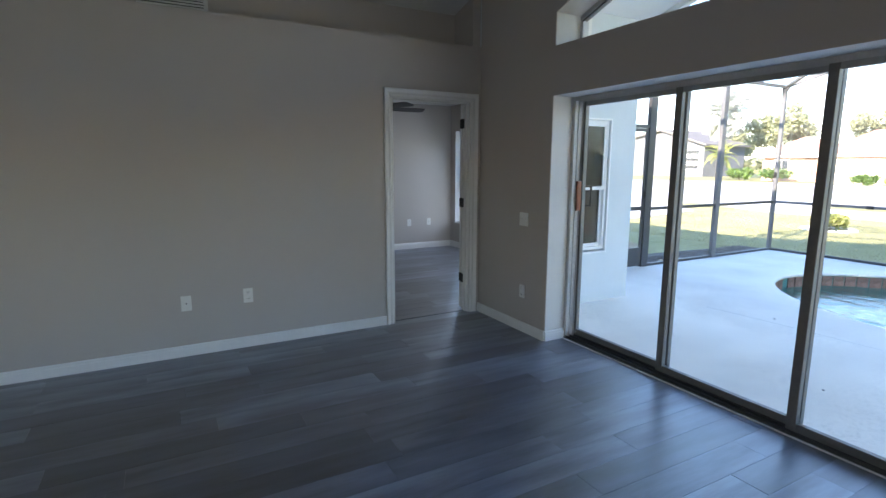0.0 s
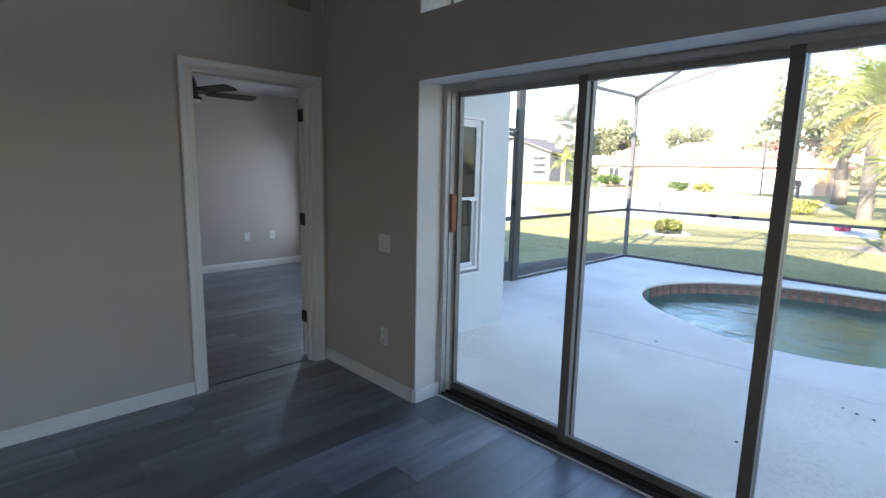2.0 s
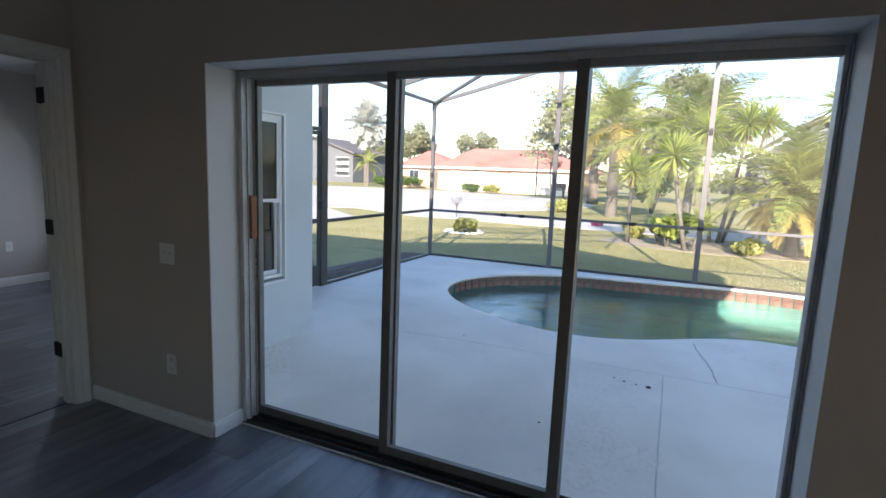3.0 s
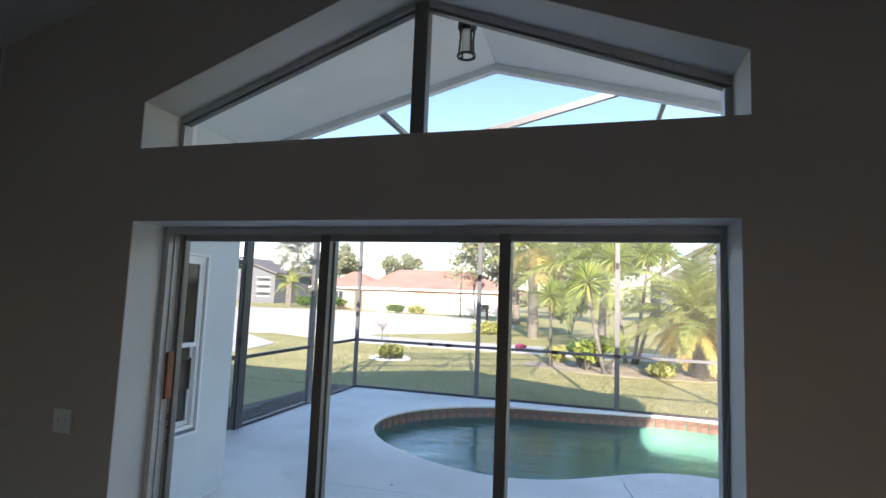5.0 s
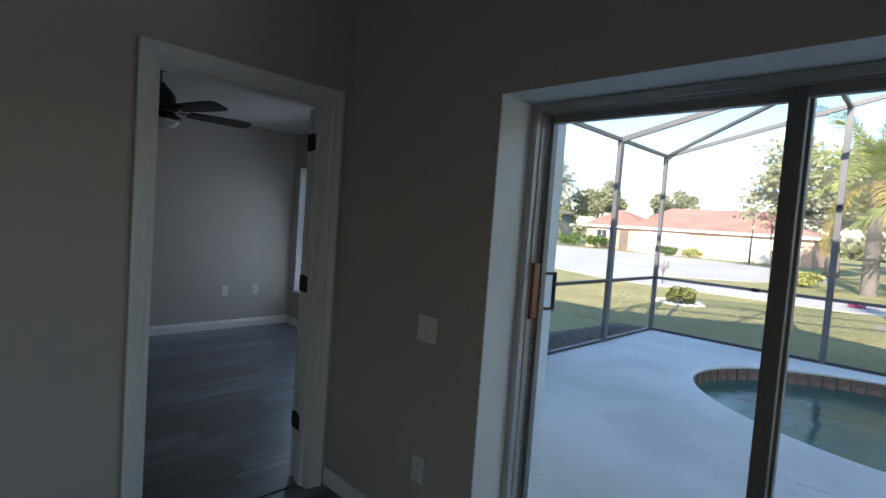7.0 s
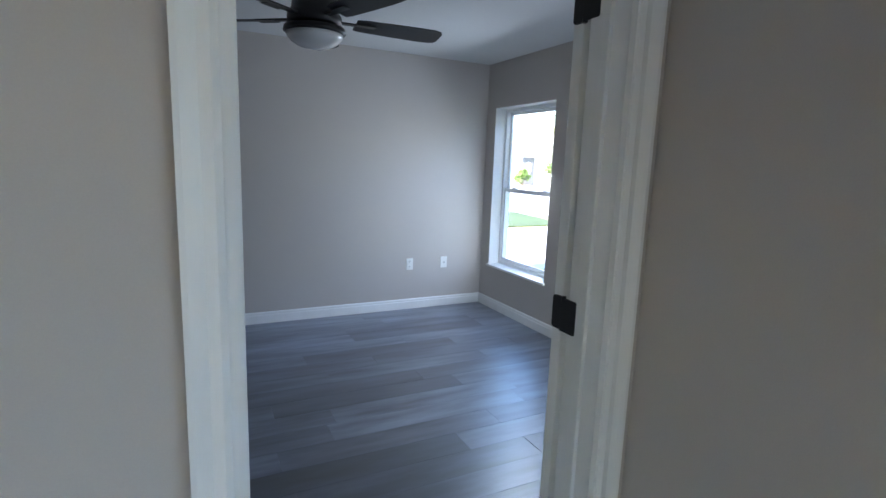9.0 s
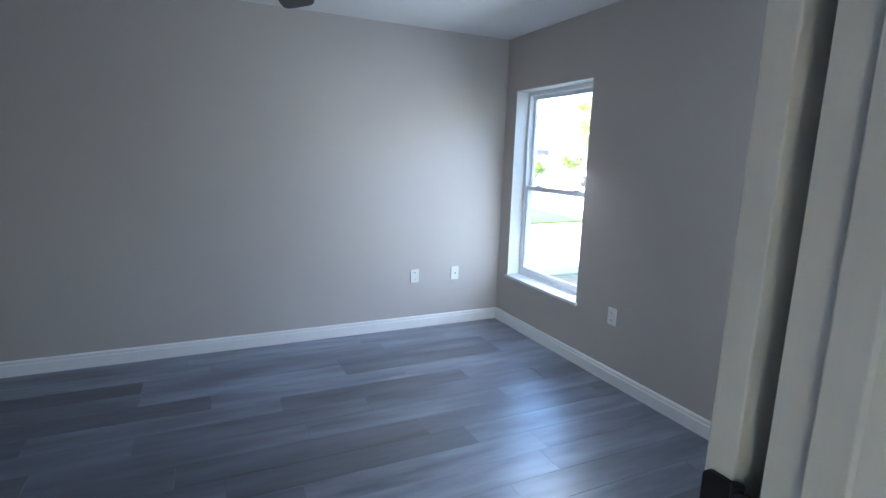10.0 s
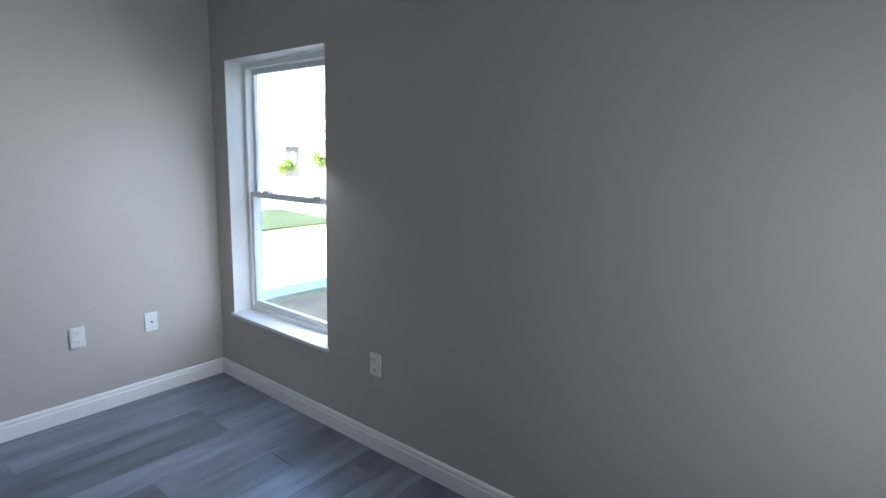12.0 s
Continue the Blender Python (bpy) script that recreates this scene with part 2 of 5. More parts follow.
def deck_material():
    """Painted concrete: soft stains, worn speckled patches, fine broom texture."""
    m, n, l, b = node_mat("painted_concrete_deck", 0.72)
    big = tex_noise(n, l, 0.7, 6)
    c1 = mixed(n, l, big.outputs["Fac"], (0.70, 0.665, 0.61), (0.88, 0.845, 0.78), 0.34, 0.62)
    patch = tex_noise(n, l, 1.1, 3, (1, 0.8, 1))
    speck = tex_noise(n, l, 34.0, 5, (1, 1, 1), 0.7)
    pm = n.new("ShaderNodeMath")
    pm.operation = "MULTIPLY"
    gate = mixed(n, l, patch.outputs["Fac"], (0, 0, 0), (1, 1, 1), 0.46, 0.6)
    spot = mixed(n, l, speck.outputs["Fac"], (0, 0, 0), (1, 1, 1), 0.52, 0.60)
    l.new(gate, pm.inputs[0])
    l.new(spot, pm.inputs[1])
    c2 = mixed(n, l, pm.outputs[0], (1, 1, 1), (0.84, 0.84, 0.83), 0.0, 1.0)
    fine = tex_noise(n, l, 140.0, 3)
    c3 = mixed(n, l, fine.outputs["Fac"], (0.94, 0.94, 0.94), (1.02, 1.02, 1.02))
    l.new(times(n, l, times(n, l, c1, c2), c3), b.inputs["Base Color"])
    bumped(n, l, b, speck.outputs["Fac"], 0.25, 0.004)
    return m


VERGE = plain("green_verge", (0.055, 0.095, 0.03), 0.95, 0, 0.8, 0.3, 22.0, 0.8)
LAWN, WATER, DECK = lawn_material(), water_material(), deck_material()


# ---- mesh helpers ----
def add_box(bm, x0, x1, y0, y1, z0, z1, bevel=0.0):
    m = Matrix.Translation(((x0 + x1) / 2, (y0 + y1) / 2, (z0 + z1) / 2)) @ Matrix.Diagonal((abs(x1 - x0), abs(y1 - y0), abs(z1 - z0), 1))
    r = bmesh.ops.create_cube(bm, size=1, matrix=m)
    if bevel:
        es = {e for v in r["verts"] for e in v.link_edges}
        bmesh.ops.bevel(bm, geom=list(es), offset=bevel, segments=2, affect="EDGES", profile=0.6)
    return bm


def box_bm(x0, x1, y0, y1, z0, z1, bevel=0.0):
    return add_box(bmesh.new(), x0, x1, y0, y1, z0, z1, bevel)


def add_beam(bm, a, b, w, d, bevel=0.0):
    """A bar of width w and depth d from a to b."""
    a, b = Vector(a), Vector(b)
    q = (b - a).to_track_quat("Z", "Y").to_matrix().to_4x4()
    m = Matrix.Translation((a + b) / 2) @ q @ Matrix.Diagonal((w, d, (b - a).length, 1))
    r = bmesh.ops.create_cube(bm, size=1, matrix=m)
    if bevel:
        es = {e for v in r["verts"] for e in v.link_edges}
        bmesh.ops.bevel(bm, geom=list(es), offset=bevel, segments=2, affect="EDGES")
    return bm


def add_tube(bm, a, b, r0, r1, seg=12):
    a, b = Vector(a), Vector(b)
    q = (b - a).to_track_quat("Z", "Y").to_matrix().to_4x4()
    m = Matrix.Translation((a + b) / 2) @ q
    bmesh.ops.create_cone(bm, cap_ends=True, segments=seg, radius1=r0, radius2=r1, depth=(b - a).length, matrix=m)
    return bm


def lathe(bm, rows, seg=24, centre=(0, 0, 0)):
    """Turns rows of (radius, height) round the z axis."""
    rings = []
    for r, z in rows:
        rings.append([bm.verts.new((centre[0] + r * math.cos(2 * math.pi * k / seg), centre[1] + r * math.sin(2 * math.pi * k / seg), centre[2] + z)) for k in range(seg)])
    for a, b in zip(rings, rings[1:]):
        for k in range(seg):
            bm.faces.new((a[k], a[(k + 1) % seg], b[(k + 1) % seg], b[k]))
    bm.faces.new(list(reversed(rings[0])))
    bm.faces.new(rings[-1])
    return bm


def mesh_of(name, bm, mat, smooth=False):
    bmesh.ops.recalc_face_normals(bm, faces=bm.faces)
    me = bpy.data.meshes.new(name)
    bm.to_mesh(me)
    bm.free()
    me.materials.append(mat)
    if smooth:
        me.polygons.foreach_set("use_smooth", [True] * len(me.polygons))
    return me


def raw_mesh(name, verts, faces, mat, smooth=False):
    me = bpy.data.meshes.new(name)
    me.from_pydata(verts, [], faces)
    me.materials.append(mat)
    if smooth:
        me.polygons.foreach_set("use_smooth", [True] * len(me.polygons))
    me.update()
    return me


def part(name, bm, mat, parent=None, label="", smooth=False):
    """One mesh object, under a thing or a part; bm may be a finished mesh too."""
    me = bm if isinstance(bm, bpy.types.Mesh) else mesh_of(name, bm, mat, smooth)
    ob = new(name, me)
    if parent:
        ob.parent = parent
    return tagged(ob, label)


def thing(name, at, label, category, group="", kind=""):
    ob = new(name)
    ob.location = at
    return tagged(ob, label, category, group, kind)


def structure(name, bm, mat, label, category="", smooth=False):
    return tagged(part(name, bm, mat, None, label, smooth), label, category or name.split("_")[0], "", "structure")


def wall_bm(axis, a0, a1, t0, t1, z0, z1, holes=()):
    """A wall along x or y, of thickness t0 to t1, with rectangular holes (a0, a1, z0, z1) right through it."""
    av = sorted({a0, a1, *[v for h in holes for v in h[:2]]})
    zv = sorted({z0, z1, *[v for h in holes for v in h[2:]]})
    def full(i, j):
        if not (0 <= i < len(av) - 1 and 0 <= j < len(zv) - 1):
            return False
        a, z = (av[i] + av[i + 1]) / 2, (zv[j] + zv[j + 1]) / 2
        return not any(h[0] < a < h[1] and h[2] < z < h[3] for h in holes)
    bm, cache = bmesh.new(), {}
    def v(i, j, k):
        if (i, j, k) not in cache:
            t = (t0, t1)[k]
            cache[i, j, k] = bm.verts.new((av[i], t, zv[j]) if axis == "x" else (t, av[i], zv[j]))
        return cache[i, j, k]
    for i in range(len(av) - 1):
        for j in range(len(zv) - 1):
            if not full(i, j):
                continue
            for k in (0, 1):
                bm.faces.new((v(i, j, k), v(i + 1, j, k), v(i + 1, j + 1, k), v(i, j + 1, k)))
            for di, dj, (p, q) in ((-1, 0, ((i, j), (i, j + 1))), (1, 0, ((i + 1, j), (i + 1, j + 1))), (0, -1, ((i, j), (i + 1, j))), (0, 1, ((i, j + 1), (i + 1, j + 1)))):
                if not full(i + di, j + dj):
                    bm.faces.new((v(*p, 0), v(*q, 0), v(*q, 1), v(*p, 1)))
    return bm


def add_prism(bm, axis, outline, t0, t1):
    """A polygon of (a, z) points pulled from t0 to t1 along the other level axis."""
    rings = []
    for t in (t0, t1):
        rings.append([bm.verts.new((t, a, z) if axis == "y" else (a, t, z)) for a, z in outline])
    n = len(outline)
    bm.faces.new(rings[0])
    bm.faces.new(list(reversed(rings[1])))
    for k in range(n):
        bm.faces.new((rings[0][k], rings[0][(k + 1) % n], rings[1][(k + 1) % n], rings[1][k]))
    return bm


# ---- the house: main room, bedroom, porch ----
RIDGE_Y, RIDGE_Z, PITCH = -2.40, 3.63, 0.275


def vault(y):
    return RIDGE_Z - PITCH * abs(y - RIDGE_Y)


SOUTH, WEST = SOUTH_Y, -7.0           # unseen ends of the main room
DOOR_L, DOOR_R, DOOR_H = -0.918, -0.100, 2.035
SL_L, SL_R, SL_H = -1.03, -3.69, 1.975
TRI_Z0, TRI_Z1, TRI_ZA, TRI_L, TRI_R = 2.34, 2.58, 3.09, -1.035, -3.725
RX0, BY1, BX1, BZ = -3.2, 3.74, 1.80, 2.44     # bedroom
WX = 0.36                                      # outer face of the slider's wall
OUT_Y, OUT_X = -0.08, 2.02                     # outer faces of the bedroom
W1 = (2.65, 3.58, 0.43, 2.01)                  # bedroom window, along y
W2 = (0.72, 1.62, 0.50, 1.92)                  # bedroom window to the deck, along x
DECK_Z, LAND_Z = -0.08, -0.15

bm = wall_bm("x", WEST, 0.0, 0.0, 0.115, 0.0, 2.52, [(DOOR_L, DOOR_R, 0.0, DOOR_H)])
structure("wall_north", bm, WALL, "greige painted wall with a high plant ledge and a doorway")
structure("plant_ledge", box_bm(WEST, -0.002, 0.115, 0.36, 2.45, 2.52), WALL, "greige ledge on top of the wall", "ledge")
bm = bmesh.new()
add_prism(bm, "x", [(WEST, 2.52), (-0.08, 2.52), (-0.08, 3.0), (WEST, 3.0)], 0.36, 0.44)
structure("wall_north_upper", bm, WALL, "greige set-back wall above the plant ledge")
structure("wall_ledge_end", box_bm(-0.08, -0.001, 0.02, 0.44, 2.522, 3.1), WALL, "short greige wall that ends the plant ledge")

bm = wall_bm("y", SOUTH, 0.0, 0.0, 0.006, 0.0, TRI_Z0, [(SL_R, SL_L, 0.0, SL_H)])
for o in ([(0.0, TRI_Z0), (TRI_L, TRI_Z0), (TRI_L, 3.9), (0.0, 3.9)],
          [(TRI_R, TRI_Z0), (SOUTH, TRI_Z0), (SOUTH, 3.9), (TRI_R, 3.9)],
          [(TRI_L, TRI_Z1), (RIDGE_Y, TRI_ZA), (RIDGE_Y, 3.9), (TRI_L, 3.9)],
          [(RIDGE_Y, TRI_ZA), (TRI_R, TRI_Z1), (TRI_R, 3.9), (RIDGE_Y, 3.9)]):
    add_prism(bm, "y", o, 0.0, 0.006)
bmesh.ops.remove_doubles(bm, verts=bm.verts, dist=1e-4)
structure("wall_east", bm, WALL, "greige painted wall round the sliding door and gable window")
bm = wall_bm("y", SOUTH, OUT_Y, 0.006, WX, -0.3, TRI_Z0, [(SL_R, SL_L, -0.014, SL_H)])
for o in ([(OUT_Y, TRI_Z0), (TRI_L, TRI_Z0), (TRI_L, 3.9), (OUT_Y, 3.9)],
          [(TRI_R, TRI_Z0), (SOUTH, TRI_Z0), (SOUTH, 3.9), (TRI_R, 3.9)],
          [(TRI_L, TRI_Z1), (RIDGE_Y, TRI_ZA), (RIDGE_Y, 3.9), (TRI_L, 3.9)],
          [(RIDGE_Y, TRI_ZA), (TRI_R, TRI_Z1), (TRI_R, 3.9), (RIDGE_Y, 3.9)]):
    add_prism(bm, "y", o, 0.006, WX)
structure("wall_east_outer", bm, REVEAL, "white plastered block wall with deep reveals")

BACK = (-6.6, -3.8, 0.4, 1.8)
structure("wall_west", box_bm(WEST - 0.2, WEST, SOUTH, 0.36, 0.0, 3.7), WALL, "plain greige wall")
structure("wall_south", wall_bm("x", WEST, WX, SOUTH - 0.2, SOUTH, -0.3, 3.6, [BACK]), WALL, "greige wall with a wide window")
structure("floor", box_bm(WEST, 0.2, SOUTH, 0.06, -0.12, -0.008), SUBFLOOR, "grey vinyl plank floor", "floor")

bm = bmesh.new()
add_prism(bm, "y", [(0.44, vault(0.44)), (RIDGE_Y, RIDGE_Z), (SOUTH - 0.2, vault(SOUTH - 0.2)), (SOUTH - 0.2, vault(SOUTH - 0.2) + 0.1), (RIDGE_Y, RIDGE_Z + 0.1), (0.44, vault(0.44) + 0.1)], WEST - 0.2, WX - 0.01)
structure("ceiling", bm, CEIL, "white textured vaulted ceiling")
bm = bmesh.new()
add_prism(bm, "y", [(OUT_Y - 0.005, vault(OUT_Y)), (RIDGE_Y, RIDGE_Z), (SOUTH - 0.25, vault(SOUTH - 0.25)), (SOUTH - 0.25, vault(SOUTH - 0.25) + 0.09), (RIDGE_Y, RIDGE_Z + 0.09), (OUT_Y - 0.005, vault(OUT_Y) + 0.09)], WX + 0.002, 2.10)
structure("porch_ceiling", bm, SOFFIT, "white stucco gabled porch ceiling", "ceiling")
bm = bmesh.new()
add_prism(bm, "y", [(0.6, vault(0.6) - 0.06), (RIDGE_Y, RIDGE_Z - 0.06), (SOUTH - 0.25, vault(SOUTH - 0.25) - 0.06), (SOUTH - 0.25, vault(SOUTH - 0.25) + 0.22), (RIDGE_Y, RIDGE_Z + 0.22), (0.6, vault(0.6) + 0.22)], 2.102, 2.17)
structure("fascia", bm, SOFFIT, "white stucco gable fascia", "fascia")
bm = bmesh.new()
add_prism(bm, "y", [(0.6, vault(0.6) + 0.12), (RIDGE_Y, RIDGE_Z + 0.12), (SOUTH - 0.3, vault(SOUTH - 0.3) + 0.12), (SOUTH - 0.3, vault(SOUTH - 0.3) + 0.28), (RIDGE_Y, RIDGE_Z + 0.28), (0.6, vault(0.6) + 0.28)], WEST - 0.5, 2.10)
structure("roof", bm, SHINGLE, "grey shingle roof")
# unseen slab added to keep direct sun out of the south window
structure("roof_eave", box_bm(WEST - 0.5, -3.4, SOUTH - 2.2, SOUTH - 0.2, 2.62, 2.72), SHINGLE, "added unseen eave that keeps sun off the back window", "roof")

# bedroom
structure("wall_bedroom_north", box_bm(RX0, OUT_X, BY1, BY1 + 0.2, -0.3, 2.6), WALL, "greige bedroom wall")
structure("wall_bedroom_west", box_bm(RX0 - 0.15, RX0, 0.115, BY1, 0, 2.5), WALL, "greige bedroom wall")
structure("wall_bedroom_east", wall_bm("y", 0.12, BY1, BX1, BX1 + 0.01, 0.0, 2.5, [W1]), WALL, "greige bedroom wall with a tall window")
structure("wall_bedroom_east_outer", wall_bm("y", 0.12, BY1, BX1 + 0.01, OUT_X, -0.3, 2.6, [W1]), STUCCO, "pale blue stucco outer wall")
structure("wall_bedroom_south", wall_bm("x", 0.004, BX1, 0.11, 0.12, 0.0, 2.5, [W2]), WALL, "greige bedroom wall with a window to the deck")
structure("wall_bedroom_south_outer", wall_bm("x", 0.006, OUT_X, OUT_Y, 0.11, -0.3, 3.2, [W2]), STUCCO, "pale blue stucco outer wall beside the deck")
structure("ceiling_bedroom", box_bm(RX0, BX1, 0.115, BY1, BZ, BZ + 0.06), CEIL, "white textured flat bedroom ceiling", "ceiling")
structure("roof_bedroom", box_bm(RX0 - 0.6, OUT_X + 0.45, 0.45, BY1 + 0.6, 2.62, 2.8), SHINGLE, "grey shingle roof over the bedroom", "roof")
structure("floor_bedroom", box_bm(RX0, BX1, 0.06, BY1, -0.12, -0.008), SUBFLOOR, "grey vinyl plank bedroom floor", "floor")


# ---- skirting and door casing ----
def skirting(name, axis, a0, a1, face, out, h, label="white skirting board"):
    """A stepped board along a wall; out is +1 or -1, the side it stands on."""
    d = 0.014 * out
    prof = [(face, 0.0), (face + d, 0.0), (face + d, h * 0.70), (face + d * 0.75, h * 0.76), (face + d * 0.75, h * 0.9), (face + d * 0.35, h), (face, h)]
    bm, rings = bmesh.new(), []
    for a in (a0, a1):
        rings.append([bm.verts.new((a, t, z) if axis == "x" else (t, a, z)) for t, z in prof])
    n = len(prof)
    for k in range(n):
        bm.faces.new((rings[0][k], rings[0][(k + 1) % n], rings[1][(k + 1) % n], rings[1][k]))
    bm.faces.new(rings[0])
    bm.faces.new(rings[1])
    return structure(name, bm, TRIM, label, "baseboard")


skirting("baseboard", "x", WEST, DOOR_L - 0.066, -0.001, -1, 0.085)
skirting("baseboard", "y", SL_L, -0.002, -0.001, -1, 0.085)
skirting("baseboard", "x", -0.001, 0.20, SL_L - 0.001, -1, 0.085)
skirting("baseboard", "y", SOUTH, SL_R, -0.001, -1, 0.085)
skirting("baseboard", "x", RX0, BX1, BY1 - 0.001, -1, 0.102)
skirting("baseboard", "y", 0.14, BY1, BX1 - 0.001, -1, 0.102)
skirting("baseboard", "x", -0.04, BX1, 0.121, 1, 0.105)


def casing(name, x0, x1, ztop, face, out, w=0.064):
    """Moulded door casing round an opening."""
    bm = bmesh.new()
    steps = [(0.0, 0.010), (0.012, 0.016), (0.030, 0.013), (0.046, 0.019), (0.055, 0.022), (w, 0.022)]
    def strip(at):
        rows = []
        for u, d in [(0.0, 0.0)] + steps + [(w, 0.0)]:
            rows.append(at(u, face + out * d))
        for a, b in zip(rows, rows[1:]):
            bm.faces.new([bm.verts.new(p) for p in (a[0], a[1], b[1], b[0])])
    strip(lambda u, y: ((x0 - u, y, 0.0), (x0 - u, y, ztop + u)))
    strip(lambda u, y: ((x1 + u, y, 0.0), (x1 + u, y, ztop + u)))
    strip(lambda u, y: ((x0 - u, y, ztop + u), (x1 + u, y, ztop + u)))
    bmesh.ops.remove_doubles(bm, verts=bm.verts, dist=1e-5)
    return structure(name, bm, TRIM, "white moulded door casing", "trim")


casing("door_casing", DOOR_L, DOOR_R, DOOR_H - 0.005, -0.001, -1)
casing("door_casing", DOOR_L, DOOR_R, DOOR_H - 0.005, 0.116, 1)
bm = bmesh.new()
for x0, x1 in ((DOOR_L, DOOR_L + 0.018), (DOOR_R - 0.018, DOOR_R)):
    add_box(bm, x0, x1, -0.004, 0.119, 0, DOOR_H - 0.018)
add_box(bm, DOOR_L, DOOR_R, -0.004, 0.119, DOOR_H - 0.018, DOOR_H)
add_box(bm, DOOR_L + 0.018, DOOR_L + 0.03, 0.045, 0.078, 0, DOOR_H - 0.03, 0.002)
add_box(bm, DOOR_R - 0.03, DOOR_R - 0.018, 0.045, 0.078, 0, DOOR_H - 0.03, 0.002)
add_box(bm, DOOR_L + 0.018, DOOR_R - 0.018, 0.045, 0.078, DOOR_H - 0.03, DOOR_H - 0.018, 0.002)
structure("door_jamb", bm, TRIM, "white door jamb with a stop", "jamb")

# ---- bedroom door, swung right back against the wall ----
HX, HY = DOOR_R - 0.012, 0.150
door = thing("door_1", (HX, HY, 0.012), "white interior door swung fully back on black hinges", "door", "", "structure")
bm = box_bm(0.004, 0.764, 0.004, 0.039, 0.0, 2.0, 0.002)
leaf = part("door_leaf", bm, TRIM, door)
for z0, z1 in ((0.22, 0.85), (1.02, 1.86)):
    for x0, x1 in ((0.11, 0.345), (0.425, 0.66)):
        for y0, y1 in ((0.0395, 0.044), (-0.001, 0.0035)):
            part("door_panel", box_bm(x0, x1, y0, y1, z0, z1, 0.002), TRIM, leaf)
kn = box_bm(0.695, 0.725, -0.002, 0.045, 0.9, 0.96, 0.002)
lathe(kn, [(0.012, 0.0), (0.012, 0.02), (0.028, 0.035), (0.03, 0.05), (0.02, 0.06)], 16, (0.71, 0.02, 0.9))
part("door_knob", kn, BLACK, door, "black door knob")


def rounded(a0, a1, z0, z1, r):
    """A rectangle with rounded corners."""
    pts = []
    for ca, cz, start in ((a1 - r, z1 - r, 0), (a0 + r, z1 - r, 90), (a0 + r, z0 + r, 180), (a1 - r, z0 + r, 270)):
        pts += [(ca + r * math.cos(radians(start + k * 22.5)), cz + r * math.sin(radians(start + k * 22.5))) for k in range(5)]
    return pts


for hz in (0.319, 1.072, 1.828):
    bm = bmesh.new()
    add_tube(bm, (0.0, -0.004, hz - 0.052), (0.0, -0.004, hz + 0.04), 0.0065, 0.0065, 12)
    add_prism(bm, "y", rounded(-0.066, -0.004, hz - 0.05, hz + 0.038, 0.014), -0.008, -0.0045)
    add_prism(bm, "y", rounded(-0.004, 0.036, hz - 0.05, hz + 0.038, 0.010), -0.002, 0.0035)
    part("hinge", bm, BLACK, door, "black butt hinge with rounded corners")


# ---- outlets, switches, vent ----
def wall_plate(kind, at, facing, label, w=0.072, h=0.115):
    """A plate; facing is the turn about z that points its face outwards (0: -y)."""
    o = thing(kind, at, label, "outlet" if kind == "wall_outlet" else "switch")
    o.rotation_euler = (0, 0, radians(facing))
    part("cover_plate", box_bm(-w / 2, w / 2, -0.007, 0, -h / 2, h / 2, 0.003), PLASTIC, o)
    if kind == "wall_outlet":
        for s in (-1, 1):
            f = part("socket_face", box_bm(-0.017, 0.017, -0.0095, -0.0068, s * 0.0265 - 0.0145, s * 0.0265 + 0.0145, 0.003), PLASTIC, o)
            for x in (-0.0065, 0.0065):
                part("slot", box_bm(x - 0.0013, x + 0.0013, -0.0100, -0.0094, s * 0.0265 - 0.002, s * 0.0265 + 0.0075), SLOT, f)
            part("slot", box_bm(-0.002, 0.002, -0.0100, -0.0094, s * 0.0265 - 0.0105, s * 0.0265 - 0.0065), SLOT, f)
    elif kind == "cable_outlet":
        b = bmesh.new()
        add_tube(b, (0, -0.018, 0), (0, -0.006, 0), 0.0048, 0.0058, 12)
        part("connector", b, ALU, o, "metal cable connector")
    else:
        for x in ((-0.023, 0.023) if w > 0.1 else (0,)):
            part("toggle", box_bm(x - 0.005, x + 0.005, -0.016, -0.006, -0.004, 0.012, 0.002), PLASTIC, o)
    return o


wall_plate("cable_outlet", (-2.603, -0.001, 0.41), 0, "white cable outlet plate on the greige wall")
wall_plate("wall_outlet", (-2.162, -0.001, 0.42), 0, "white double wall outlet on the greige wall")
wall_plate("light_switch", (-0.001, -0.717, 0.99), -90, "white double light switch plate beside the sliding door", 0.115)
wall_plate("wall_outlet", (-0.001, -0.72, 0.36), -90, "white wall outlet below the light switch")
wall_plate("wall_outlet", (0.981, BY1 - 0.001, 0.455), 0, "white double wall outlet on the bedroom wall")
wall_plate("cable_outlet", (1.358, BY1 - 0.001, 0.457), 0, "white cable outlet plate on the bedroom wall")
wall_plate("wall_outlet", (BX1 - 0.001, 2.283, 0.453), -90, "white double wall outlet below the bedroom window")

hole = thing("nail_hole", (BX1 - 0.0005, 1.39, 1.76), "tiny dark nail hole in the greige bedroom wall", "nail hole")
part("plug", add_tube(bmesh.new(), (-0.001, 0, 0), (0.001, 0, 0), 0.0022, 0.0022, 10), SLOT, hole)

